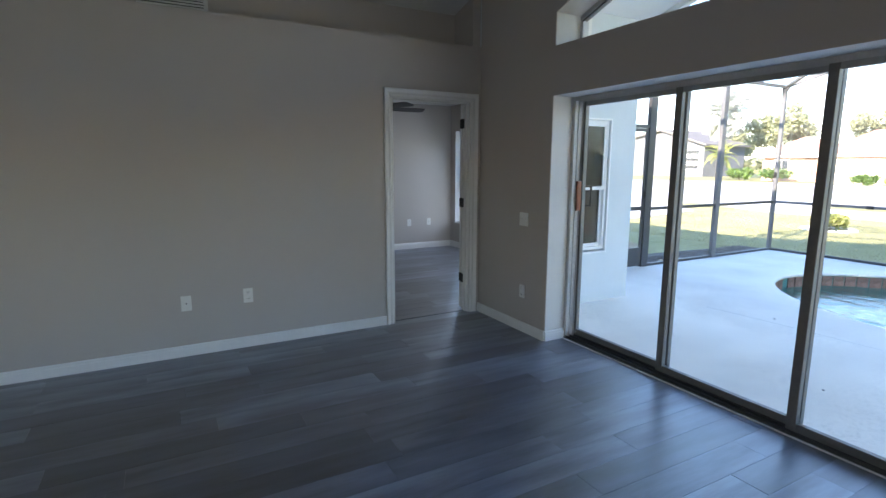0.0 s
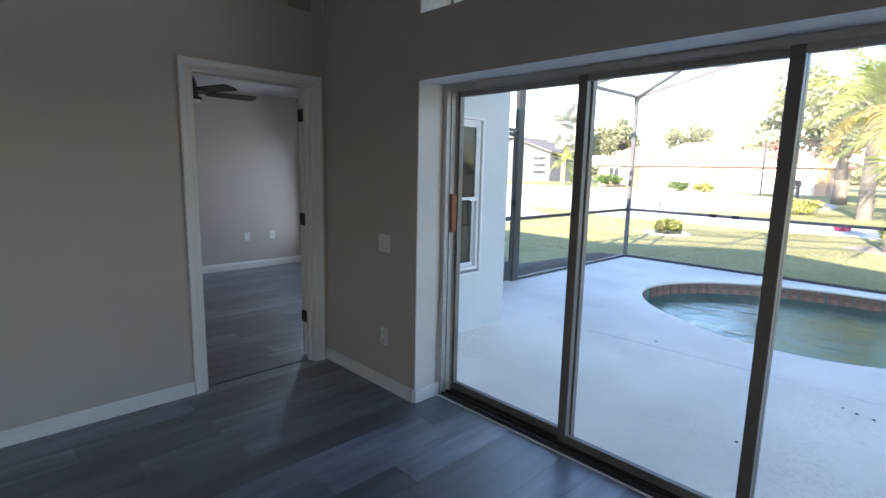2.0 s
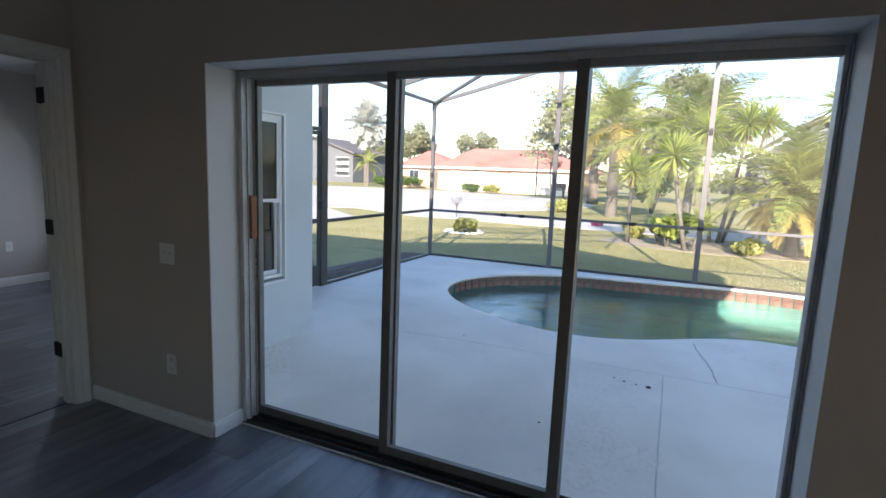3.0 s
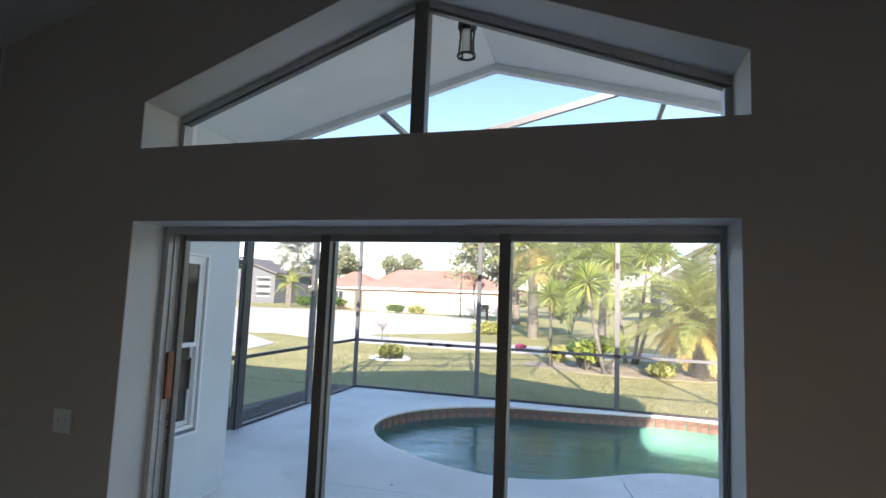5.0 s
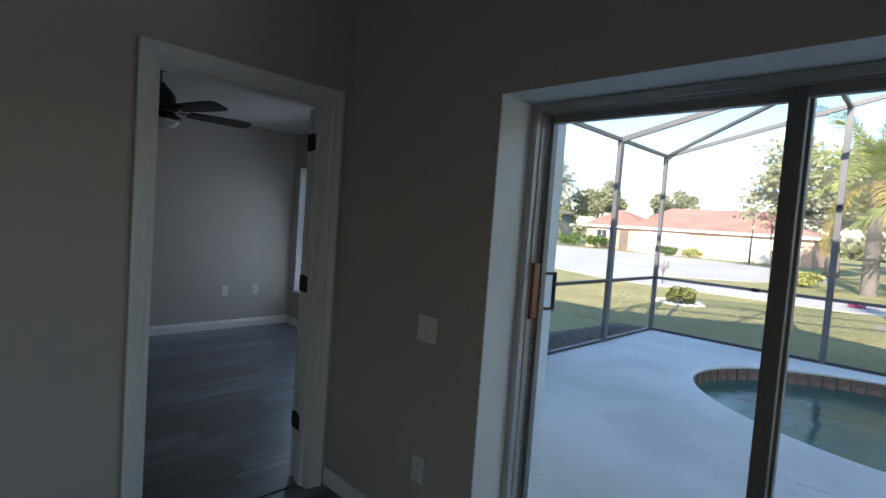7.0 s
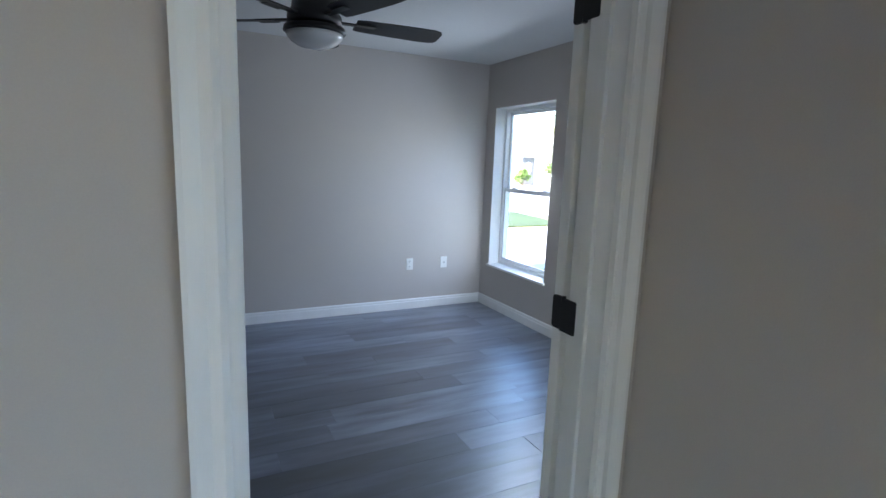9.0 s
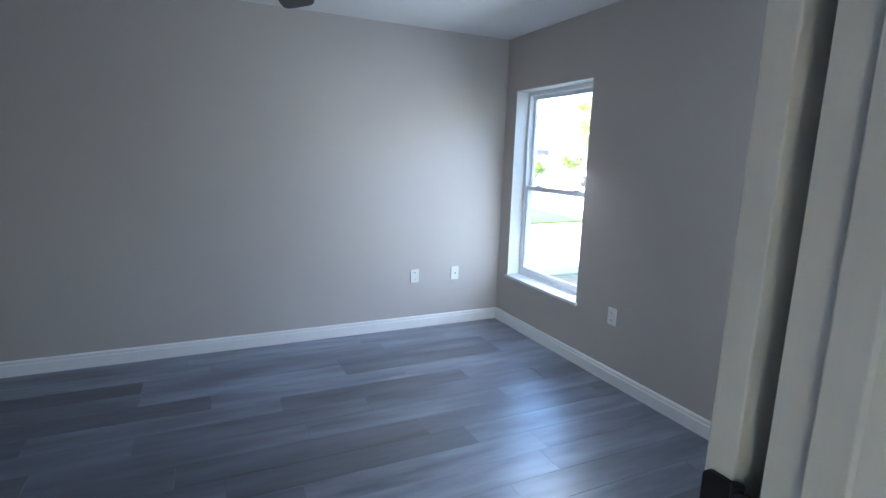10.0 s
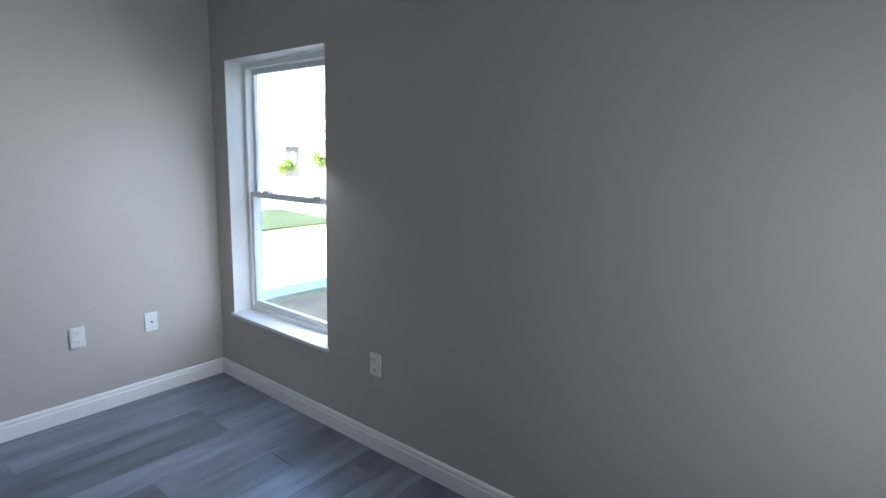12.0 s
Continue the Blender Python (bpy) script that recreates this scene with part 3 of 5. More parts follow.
vent = thing("air_vent", (-2.52, 0.36, 2.70), "white slatted air vent above the plant ledge", "vent")
bm = box_bm(-0.24, 0.24, -0.012, 0, -0.14, -0.115, 0.002)
for b in ((-0.24, 0.24, 0.115, 0.14), (-0.24, -0.21, -0.115, 0.115), (0.21, 0.24, -0.115, 0.115)):
    add_box(bm, b[0], b[1], -0.012, 0, b[2], b[3], 0.002)
part("vent_rim", bm, PLASTIC, vent)
part("backing", box_bm(-0.21, 0.21, -0.003, -0.001, -0.115, 0.115), SLOT, vent)
for k in range(11):
    z = -0.104 + k * 0.0208
    part("slat", add_beam(bmesh.new(), (-0.21, -0.006, z), (0.21, -0.006, z), 0.002, 0.014), PLASTIC, vent)


# ---- sliding door ----
slider = thing("door_2", (0, 0, 0), "three-panel aluminium sliding glass door, closed", "sliding door", "", "structure")
bm = bmesh.new()
add_box(bm, 0.20, 0.345, SL_L - 0.026, SL_L - 0.001, 0.0, SL_H - 0.002)
add_box(bm, 0.20, 0.345, SL_R + 0.001, SL_R + 0.009, 0.0, SL_H - 0.002)
for x in (0.205, 0.245, 0.29, 0.335):
    add_box(bm, x - 0.004, x + 0.004, SL_L - 0.034, SL_L - 0.026, 0.012, SL_H - 0.03)
part("side_jamb", bm, LIT_TRACK_ALU, slider)
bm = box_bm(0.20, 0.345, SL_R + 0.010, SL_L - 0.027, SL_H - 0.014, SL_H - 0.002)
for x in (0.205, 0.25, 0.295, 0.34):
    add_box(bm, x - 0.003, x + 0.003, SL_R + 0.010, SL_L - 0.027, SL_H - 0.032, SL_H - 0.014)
part("head_track", bm, LIT_TRACK_ALU, slider)
bm = box_bm(0.19, 0.35, SL_R + 0.002, SL_L - 0.002, -0.004, 0.010, 0.002)
for x in (0.205, 0.25, 0.295, 0.34):
    add_box(bm, x - 0.003, x + 0.003, SL_R + 0.010, SL_L - 0.027, 0.010, 0.026)
part("sill_track", bm, BRONZE, slider)
part("sill_edge", box_bm(0.182, 0.1895, SL_R + 0.002, SL_L - 0.002, 0.0, 0.009, 0.001), VINYL, slider, "bright metal edge strip of the sill")


def slide_panel(y0, y1, x, st0, st1, end=None):
    """A glazed panel from y0 (larger) to y1, at depth x, stiles st0 and st1 wide."""
    p = part("glazed_panel", box_bm(x - 0.004, x + 0.004, y1 + st1 - 0.004, y0 - st0 + 0.004, 0.07, SL_H - 0.05), GLASS, slider, "clear glass panel")
    p.visible_shadow = False
    for a, b in ((y0 - st0, y0), (y1, y1 + st1)):
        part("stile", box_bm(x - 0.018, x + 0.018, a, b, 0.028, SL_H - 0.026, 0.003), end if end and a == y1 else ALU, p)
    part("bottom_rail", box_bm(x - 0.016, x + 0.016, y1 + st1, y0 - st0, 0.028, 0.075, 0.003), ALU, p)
    part("top_rail", box_bm(x - 0.017, x + 0.017, y1 + st1, y0 - st0, SL_H - 0.064, SL_H - 0.024, 0.003), LIT_HEAD_ALU, p)
    return p


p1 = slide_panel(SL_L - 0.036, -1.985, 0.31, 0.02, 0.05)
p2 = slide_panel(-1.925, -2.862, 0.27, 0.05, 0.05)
# the end stile takes the light-toned copy, like the jamb beside it
p3 = slide_panel(-2.812, SL_R + 0.010, 0.225, 0.05, 0.014, LIT_TRACK_ALU)
part("pull_handle", box_bm(0.245, 0.29, -1.080, -1.058, 1.08, 1.32, 0.005), HANDLE_WOOD, p1, "varnished red-brown wooden pull handle")
bm = bmesh.new()
for z in (1.12, 1.275):
    add_beam(bm, (0.328, -1.078, z), (0.375, -1.10, z), 0.012, 0.012)
add_beam(bm, (0.375, -1.10, 1.113), (0.375, -1.10, 1.282), 0.012, 0.016, 0.002)
part("outer_handle", bm, BLACK, p1, "black outer handle")
bm = bmesh.new()
for z in (0.93, 0.97, 0.99, 0.86):
    add_tube(bm, (0.288, -1.066, z), (0.293, -1.066, z), 0.006, 0.006, 8)
part("latch_screw", bm, BRONZE, p1)

# ---- gable window above it ----
gable = thing("window_1", (0, 0, 0), "aluminium gable window in a deep white reveal", "window", "", "structure")


def gz(y, drop=0.0):
    s = (TRI_ZA - TRI_Z1) / (TRI_L - RIDGE_Y) if y > RIDGE_Y else (TRI_ZA - TRI_Z1) / (RIDGE_Y - TRI_R)
    return TRI_ZA - s * abs(y - RIDGE_Y) - drop


GX = 0.27
bm = bmesh.new()
for ya, yb in ((TRI_L, RIDGE_Y), (RIDGE_Y, TRI_R)):
    add_prism(bm, "y", [(ya, gz(ya)), (yb, gz(yb)), (yb, gz(yb) - 0.032), (ya, gz(ya) - 0.032)], GX - 0.03, GX + 0.03)
    bead = add_prism(bmesh.new(), "y", [(ya, gz(ya) - 0.0325), (yb, gz(yb) - 0.0325), (yb, gz(yb) - 0.046), (ya, gz(ya) - 0.046)], GX - 0.016, GX + 0.02)
    part("glazing_bead", bead, ALU, gable)
for ya, yb in ((TRI_L, TRI_L - 0.028), (TRI_R + 0.028, TRI_R)):
    add_box(bm, GX - 0.03, GX + 0.03, yb, ya, TRI_Z0, TRI_Z1 - 0.04)
part("window_frame", bm, LIT_TRACK_ALU, gable)
part("sill_bar", box_bm(GX - 0.03, GX + 0.03, TRI_R + 0.03, TRI_L - 0.03, TRI_Z0, TRI_Z0 + 0.03), ALU, gable)
part("mullion", box_bm(GX - 0.035, GX + 0.03, RIDGE_Y - 0.035, RIDGE_Y + 0.035, TRI_Z0 + 0.03, TRI_ZA - 0.02, 0.004), ALU, gable)
for ya, yb in ((TRI_L - 0.02, RIDGE_Y + 0.02), (RIDGE_Y - 0.02, TRI_R + 0.02)):
    bm = bmesh.new()
    add_prism(bm, "y", [(ya, TRI_Z0 + 0.02), (ya, gz(ya) - 0.03), (yb, gz(yb) - 0.03), (yb, TRI_Z0 + 0.02)], GX - 0.003, GX + 0.003)
    part("pane", bm, GLASS, gable).visible_shadow = False


# ---- sash windows ----
def sash_window(name, axis, a0, a1, z0, z1, inner, out, label, glass):
    """A single-hung vinyl window set out metres from the wall's inner face; out points outdoors."""
    w = thing(name, (0, 0, 0), label, "window", "", "structure")
    def bx(a, b, d0, d1, c, d, bev=0.0):
        t0, t1 = sorted((inner + out * d0, inner + out * d1))
        return box_bm(t0, t1, a, b, c, d, bev) if axis == "y" else box_bm(a, b, t0, t1, c, d, bev)
    d0, zm = 0.115, (z0 + z1) / 2 - 0.012
    for a, b in ((a0 + 0.001, a0 + 0.032), (a1 - 0.032, a1 - 0.001)):
        part("side_frame", bx(a, b, d0, d0 + 0.075, z0 + 0.02, z1 - 0.001, 0.002), VINYL, w)
    part("head_frame", bx(a0 + 0.032, a1 - 0.032, d0, d0 + 0.075, z1 - 0.035, z1 - 0.001, 0.002), VINYL, w)
    part("foot_frame", bx(a0 + 0.032, a1 - 0.032, d0, d0 + 0.075, z0 + 0.02, z0 + 0.05, 0.002), VINYL, w)
    for zz0, zz1, d in ((z0 + 0.05, zm + 0.02, d0 + 0.012), (zm - 0.02, z1 - 0.035, d0 + 0.045)):
        s = part("sash", bx(a0 + 0.045, a1 - 0.045, d + 0.010, d + 0.015, zz0 + 0.03, zz1 - 0.03), glass, w, "glass pane in a white sash")
        s.visible_shadow = False
        for a, b in ((a0 + 0.032, a0 + 0.055), (a1 - 0.055, a1 - 0.032)):
            part("stile", bx(a, b, d, d + 0.026, zz0, zz1, 0.002), VINYL, s)
        part("rail", bx(a0 + 0.055, a1 - 0.055, d, d + 0.026, zz0, zz0 + 0.036, 0.002), VINYL, s)
        part("rail", bx(a0 + 0.055, a1 - 0.055, d, d + 0.026, zz1 - 0.03, zz1, 0.002), VINYL, s)
    for a in (a0 + 0.22, a1 - 0.22):
        part("sash_lock", bx(a - 0.03, a + 0.03, d0 - 0.004, d0 + 0.03, zm + 0.02, zm + 0.034, 0.003), VINYL, w)
    return w


def reveal(name, axis, a0, a1, z0, z1, inner, out, depth):
    """White lining of a window opening with a marble sill."""
    bm = bmesh.new()
    def bx(a, b, c, d):
        t0, t1 = sorted((inner, inner + out * depth))
        return add_box(bm, t0, t1, a, b, c, d) if axis == "y" else add_box(bm, a, b, t0, t1, c, d)
    bx(a0, a0 + 0.004, z0, z1)
    bx(a1 - 0.004, a1, z0, z1)
    bx(a0 + 0.004, a1 - 0.004, z1 - 0.004, z1)
    structure(name, bm, REVEAL, "white plastered window reveal", "trim")
    t0, t1 = sorted((inner - out * 0.02, inner + out * depth))
    s = box_bm(t0, t1, a0 - 0.012, a1 + 0.012, z0 - 0.004, z0 + 0.018, 0.004) if axis == "y" else box_bm(a0 - 0.012, a1 + 0.012, t0, t1, z0 - 0.004, z0 + 0.018, 0.004)
    structure(name + "_sill", s, REVEAL, "white marble window sill", "sill")


sash_window("window_2", "y", *W1, BX1, 1, "white single-hung bedroom window, closed", GLASS)
reveal("window_reveal", "y", *W1, BX1, 1, 0.118)
sash_window("window_3", "x", *W2, 0.12, -1, "white single-hung window beside the pool deck", DIMMED)
reveal("window_reveal", "x", *W2, 0.12, -1, 0.118)
bm = bmesh.new()
for b in ((W2[0] - 0.02, W2[0], W2[2] - 0.02, W2[3] + 0.02), (W2[1], W2[1] + 0.02, W2[2] - 0.02, W2[3] + 0.02), (W2[0], W2[1], W2[3], W2[3] + 0.02), (W2[0], W2[1], W2[2] - 0.02, W2[2])):
    add_box(bm, b[0], b[1], OUT_Y - 0.018, OUT_Y - 0.001, b[2], b[3], 0.003)
structure("window_surround", bm, VINYL, "white outer window surround", "trim")

# wide window in the unseen wall behind
back = thing("window_4", (0, SOUTH - 0.14, 0), "wide white window", "window", "", "structure")
for x in (BACK[0] + 0.02, -5.67, -4.73, BACK[1] - 0.02):
    part("window_frame", box_bm(x - 0.02, x + 0.02, -0.03, 0.03, BACK[2], BACK[3]), VINYL, back)

# ---- ceiling fan in the bedroom ----
FX, FY = -0.38, 1.78
fan = thing("ceiling_fan", (FX, FY, BZ), "black five-blade ceiling fan with an opal bowl light", "fan")
part("canopy", lathe(bmesh.new(), [(0.062, 0.0), (0.066, -0.02), (0.05, -0.045), (0.02, -0.055)], 24), BLACK, fan, "", True)
part("down_rod", add_tube(bmesh.new(), (0, 0, -0.05), (0, 0, -0.16), 0.012, 0.012, 12), BLACK, fan)
part("motor_housing", lathe(bmesh.new(), [(0.03, -0.13), (0.05, -0.16), (0.085, -0.19), (0.105, -0.23), (0.11, -0.28), (0.12, -0.30), (0.13, -0.315), (0.13, -0.345), (0.10, -0.36)], 28), BLACK, fan, "", True)
part("light_ring", lathe(bmesh.new(), [(0.10, -0.36), (0.145, -0.365), (0.15, -0.385), (0.14, -0.395)], 32), BLACK, fan, "", True)
part("bowl", lathe(bmesh.new(), [(0.138, -0.392), (0.132, -0.41), (0.112, -0.432), (0.078, -0.450), (0.035, -0.459), (0.005, -0.460)], 32), OPAL, fan, "opal glass bowl", True)


def blade_mesh():
    vs, fs = [], []
    prof = [(0.20, 0.05), (0.24, 0.058), (0.40, 0.066), (0.55, 0.070), (0.62, 0.068), (0.648, 0.058), (0.66, 0.04)]
    for z in (0.003, -0.003):
        for r, h in prof:
            tw = -0.22
            vs += [(r, -h, z - h * tw), (r, h, z + h * tw)]
    n = len(prof)
    for k in range(n - 1):
        a = 2 * k
        fs.append((a, a + 2, a + 3, a + 1))
        fs.append((a + 2 * n, a + 1 + 2 * n, a + 3 + 2 * n, a + 2 + 2 * n))
        fs.append((a, a + 2 * n, a + 2 + 2 * n, a + 2))
        fs.append((a + 1, a + 3, a + 3 + 2 * n, a + 1 + 2 * n))
    fs += [(0, 1, 1 + 2 * n, 2 * n), (2 * n - 2, 4 * n - 2, 4 * n - 1, 2 * n - 1)]
    return raw_mesh("blade", vs, fs, BLACK)


BLADE = blade_mesh()
IRON = mesh_of("blade_arm", add_box(box_bm(0.10, 0.22, -0.018, 0.018, -0.004, 0.004, 0.002), 0.20, 0.30, -0.035, 0.035, -0.005, -0.001, 0.002), BLACK)
for k in range(5):
    o = part("blade", BLADE, BLACK, fan)
    o.matrix_basis = pose(0, 0, -0.325, 0, 0, -1.5 + 72 * k)
    part("blade_arm", IRON, BLACK, o)

# ---- porch lantern ----
lantern = thing("porch_lantern", (1.12, RIDGE_Y, RIDGE_Z - 0.035), "black open-cage porch lantern hanging from the porch ridge", "lantern")
lantern.scale = (0.82, 0.82, 1.0)
part("canopy", lathe(bmesh.new(), [(0.06, 0.034), (0.06, -0.02), (0.015, -0.03)], 20), BLACK, lantern)
part("stem", add_tube(bmesh.new(), (0, 0, -0.02), (0, 0, -0.13), 0.006, 0.006, 8), BLACK, lantern)
part("lantern_cap", lathe(bmesh.new(), [(0.02, -0.12), (0.03, -0.13), (0.072, -0.15), (0.077, -0.185), (0.068, -0.19)], 24), BLACK, lantern)
for k in range(4):
    a = math.pi / 4 + k * math.pi / 2
    bm = bmesh.new()
    add_beam(bm, (0.068 * math.cos(a), 0.068 * math.sin(a), -0.185), (0.058 * math.cos(a), 0.058 * math.sin(a), -0.26), 0.012, 0.012)
    add_beam(bm, (0.058 * math.cos(a), 0.058 * math.sin(a), -0.255), (0.068 * math.cos(a), 0.068 * math.sin(a), -0.375), 0.012, 0.012)
    part("cage_bar", bm, BLACK, lantern)
bm = bmesh.new()
for k in range(20):
    a, b = 2 * math.pi * k / 20, 2 * math.pi * (k + 1) / 20
    add_beam(bm, (0.068 * math.cos(a), 0.068 * math.sin(a), -0.375), (0.068 * math.cos(b), 0.068 * math.sin(b), -0.375), 0.018, 0.012)
part("bottom_ring", bm, BLACK, lantern)
part("glass_tube", lathe(bmesh.new(), [(0.036, -0.20), (0.036, -0.345)], 20), OPAL, lantern, "frosted glass tube")


# ---- ground ----
LW, LN, LS, LE = -60.0, 140.0, -140.0, 260.0
bm = bmesh.new()
CAGE_X, CAGE_Y, DECK_S = 7.0, 1.06, -9.0
for x0, x1, y0, y1 in ((CAGE_X + 0.1, LE, LS, LN), (LW, CAGE_X + 0.1, CAGE_Y + 0.1, LN), (LW, CAGE_X + 0.1, LS, DECK_S)):
    vs = [bm.verts.new(p) for p in ((x0, y0, LAND_Z), (x1, y0, LAND_Z), (x1, y1, LAND_Z), (x0, y1, LAND_Z))]
    bm.faces.new(vs)
structure("ground", bm, LAWN, "dry winter lawn, green with yellow patches", "ground")


# ---- pool deck and pool ----
def pool_point(u, grow=0.0):
    """A kidney-shaped outline; u from 0 to 1."""
    a = 2 * math.pi * u
    y = -3.35 + (3.0 + grow) * math.cos(a)
    x = 4.95 - (1.92 + grow) * math.sin(a)
    if math.sin(a) > 0:
        x += 0.95 * math.exp(-((y + 4.1) / 1.15) ** 2)
    else:
        x += 0.35 * math.exp(-((y + 5.2) / 1.2) ** 2) - 0.12 * math.exp(-((y + 2.8) / 0.8) ** 2)
    return x, y


NP = 120
bm = bmesh.new()
rect = [bm.verts.new((x, y, DECK_Z)) for x, y in ((WX, DECK_S), (CAGE_X + 0.1, DECK_S), (CAGE_X + 0.1, CAGE_Y + 0.1), (OUT_X, CAGE_Y + 0.1), (OUT_X, OUT_Y), (WX, OUT_Y))]
hole = [bm.verts.new((*pool_point(k / NP, 0.25), DECK_Z)) for k in range(NP)]
edges = [bm.edges.new((l[k], l[(k + 1) % len(l)])) for l in (rect, hole) for k in range(len(l))]
bmesh.ops.triangle_fill(bm, use_beauty=True, use_dissolve=False, edges=edges)
ext = bmesh.ops.extrude_face_region(bm, geom=list(bm.faces))
for v in [g for g in ext["geom"] if isinstance(g, bmesh.types.BMVert)]:
    v.co.z -= 0.15
structure("pool_deck", bm, DECK, "pale blue-grey painted concrete pool deck", "deck")


def ring(profile, mat, name, parent=None, label=""):
    """A profile of (outward, height) swept round the pool's edge."""
    vs, fs, n = [], [], len(profile)
    for k in range(NP):
        for g, z in profile:
            vs.append((*pool_point(k / NP, g), z))
    for k in range(NP):
        for j in range(n - 1):
            a, b = k * n + j, ((k + 1) % NP) * n + j
            fs.append((a, b, b + 1, a + 1))
    return part(name, raw_mesh(name, vs, fs, mat, True), mat, parent, label)


WATER_Z = -0.27
pool = thing("swimming_pool", (0, 0, 0), "kidney-shaped swimming pool with green-blue water", "pool", "", "structure")
ring([(0.252, DECK_Z + 0.0005), (0.15, DECK_Z + 0.003), (0.03, DECK_Z + 0.004), (0.0, DECK_Z + 0.001), (-0.013, DECK_Z - 0.012), (-0.005, DECK_Z - 0.04), (0.02, DECK_Z - 0.045)], DECK, "coping", pool, "pale concrete coping")
ring([(0.022, DECK_Z - 0.03), (0.022, -0.33), (0.0, -0.36), (-0.10, -1.1), (-0.35, -1.25)], PLASTER, "pool_shell", pool)
me = raw_mesh("pool_floor", [(*pool_point(k / NP, -0.34), -1.25) for k in range(NP)], [tuple(range(NP))], PLASTER)
part("pool_bottom", me, PLASTER, pool)
w = part("water", raw_mesh("water", [(*pool_point(k / NP, 0.018), WATER_Z) for k in range(NP)], [tuple(range(NP))], WATER), WATER, pool, "rippled green-blue water")
w.visible_shadow = False


# ---- screen enclosure ----
EAVE = 2.80
cage = thing("screen_enclosure", (0, 0, 0), "dark bronze aluminium screen enclosure round the pool", "screen enclosure", "", "structure")


def roof_z(y):
    return EAVE + 0.25 * (CAGE_Y - y) if y > -4.0 else EAVE + 0.25 * (CAGE_Y + 4.0) - 0.25 * (-4.0 - y)


def bar(name, a, b, w, d, mat=GREY_ALU):
    return part(name, add_beam(bmesh.new(), a, b, w, d, 0.003), mat, cage)


POST_Y = [-1.28, -3.61, -5.94, -8.27]
bar("post", (CAGE_X, CAGE_Y, DECK_Z), (CAGE_X, CAGE_Y, EAVE), 0.06, 0.06)
for y in POST_Y:
    bar("post", (CAGE_X, y, DECK_Z), (CAGE_X, y, roof_z(y)), 0.05, 0.075)
for x, wd, mt in ((3.66, 0.14, BRONZE), (5.34, 0.10, GREY_ALU), (OUT_X + 0.03, 0.05, BRONZE), (2.62, 0.05, BRONZE)):
    bar("post", (x, CAGE_Y, DECK_Z), (x, CAGE_Y, EAVE), wd, 0.06, mt)
for y0, y1 in zip([CAGE_Y] + POST_Y, POST_Y + [-9.0]):
    for z, h in ((DECK_Z + 0.02, 0.04), (0.80, 0.045)):
        bar("rail", (CAGE_X, y0 - 0.03, z), (CAGE_X, y1 + 0.03, z), h, 0.045, BRONZE if z < 0 else GREY_ALU)
    bar("eave_beam", (CAGE_X, y0, roof_z(y0)), (CAGE_X, y1, roof_z(y1)), 0.05, 0.06)
    bm = bmesh.new()
    bm.faces.new([bm.verts.new(p) for p in ((CAGE_X + 0.01, y0, DECK_Z), (CAGE_X + 0.01, y1, DECK_Z), (CAGE_X + 0.01, y1, roof_z(y1)), (CAGE_X + 0.01, y0, roof_z(y0)))])
    part("screen_panel", bm, SCREEN, cage)
for x0, x1 in ((3.66, 5.34), (5.34, CAGE_X)):
    for z, h in ((DECK_Z + 0.02, 0.04), (0.80, 0.045)):
        bar("rail", (x0 + 0.04, CAGE_Y, z), (x1 - 0.04, CAGE_Y, z), 0.045, h, BRONZE)
bar("eave_beam", (OUT_X, CAGE_Y, EAVE), (CAGE_X, CAGE_Y, EAVE), 0.06, 0.05)
bm = bmesh.new()
bm.faces.new([bm.verts.new(p) for p in ((3.66, CAGE_Y + 0.01, DECK_Z), (CAGE_X, CAGE_Y + 0.01, DECK_Z), (CAGE_X, CAGE_Y + 0.01, EAVE), (3.66, CAGE_Y + 0.01, EAVE))])
part("screen_panel", bm, SCREEN, cage)
for x in (3.66, 5.34):
    bar("rafter", (x, CAGE_Y, EAVE), (x, -4.0, roof_z(-4.0)), 0.05, 0.075)
for y in (-1.28, -4.0):
    bar("purlin", (2.18, y, roof_z(y) - 0.02), (CAGE_X, y, roof_z(y) - 0.02), 0.05, 0.05)
bar("brace", (5.34, -1.28, roof_z(-1.28) - 0.02), (CAGE_X, CAGE_Y, EAVE), 0.045, 0.045)
for y0, y1 in ((CAGE_Y, -1.28), (-1.28, -4.0)):
    bm = bmesh.new()
    bm.faces.new([bm.verts.new(p) for p in ((2.2, y0, roof_z(y0) + 0.03), (CAGE_X, y0, roof_z(y0) + 0.03), (CAGE_X, y1, roof_z(y1) + 0.03), (2.2, y1, roof_z(y1) + 0.03))])
    part("screen_panel", bm, SCREEN_ROOF, cage)

sd = thing("screen_door", (2.65, CAGE_Y, DECK_Z), "dark bronze aluminium screen door, closed", "door")
for b in ((0.0, 0.05, 0.02, 2.05), (0.90, 0.95, 0.02, 2.05)):
    part("stile", box_bm(b[0], b[1], -0.015, 0.015, b[2], b[3], 0.003), BRONZE, sd)
for z0, z1 in ((0.02, 0.30), (0.86, 0.92), (2.0, 2.05)):
    part("rail", box_bm(0.05, 0.90, -0.014, 0.014, z0, z1, 0.003), BRONZE, sd)
part("screen_panel", box_bm(0.05, 0.90, -0.002, 0.002, 0.30, 2.0), SCREEN, sd)
part("latch", box_bm(0.905, 0.935, -0.06, -0.015, 1.05, 1.15, 0.004), BLACK, sd)
bar("header", (2.65, CAGE_Y, DECK_Z + 2.08), (3.62, CAGE_Y, DECK_Z + 2.08), 0.05, 0.05, BRONZE)

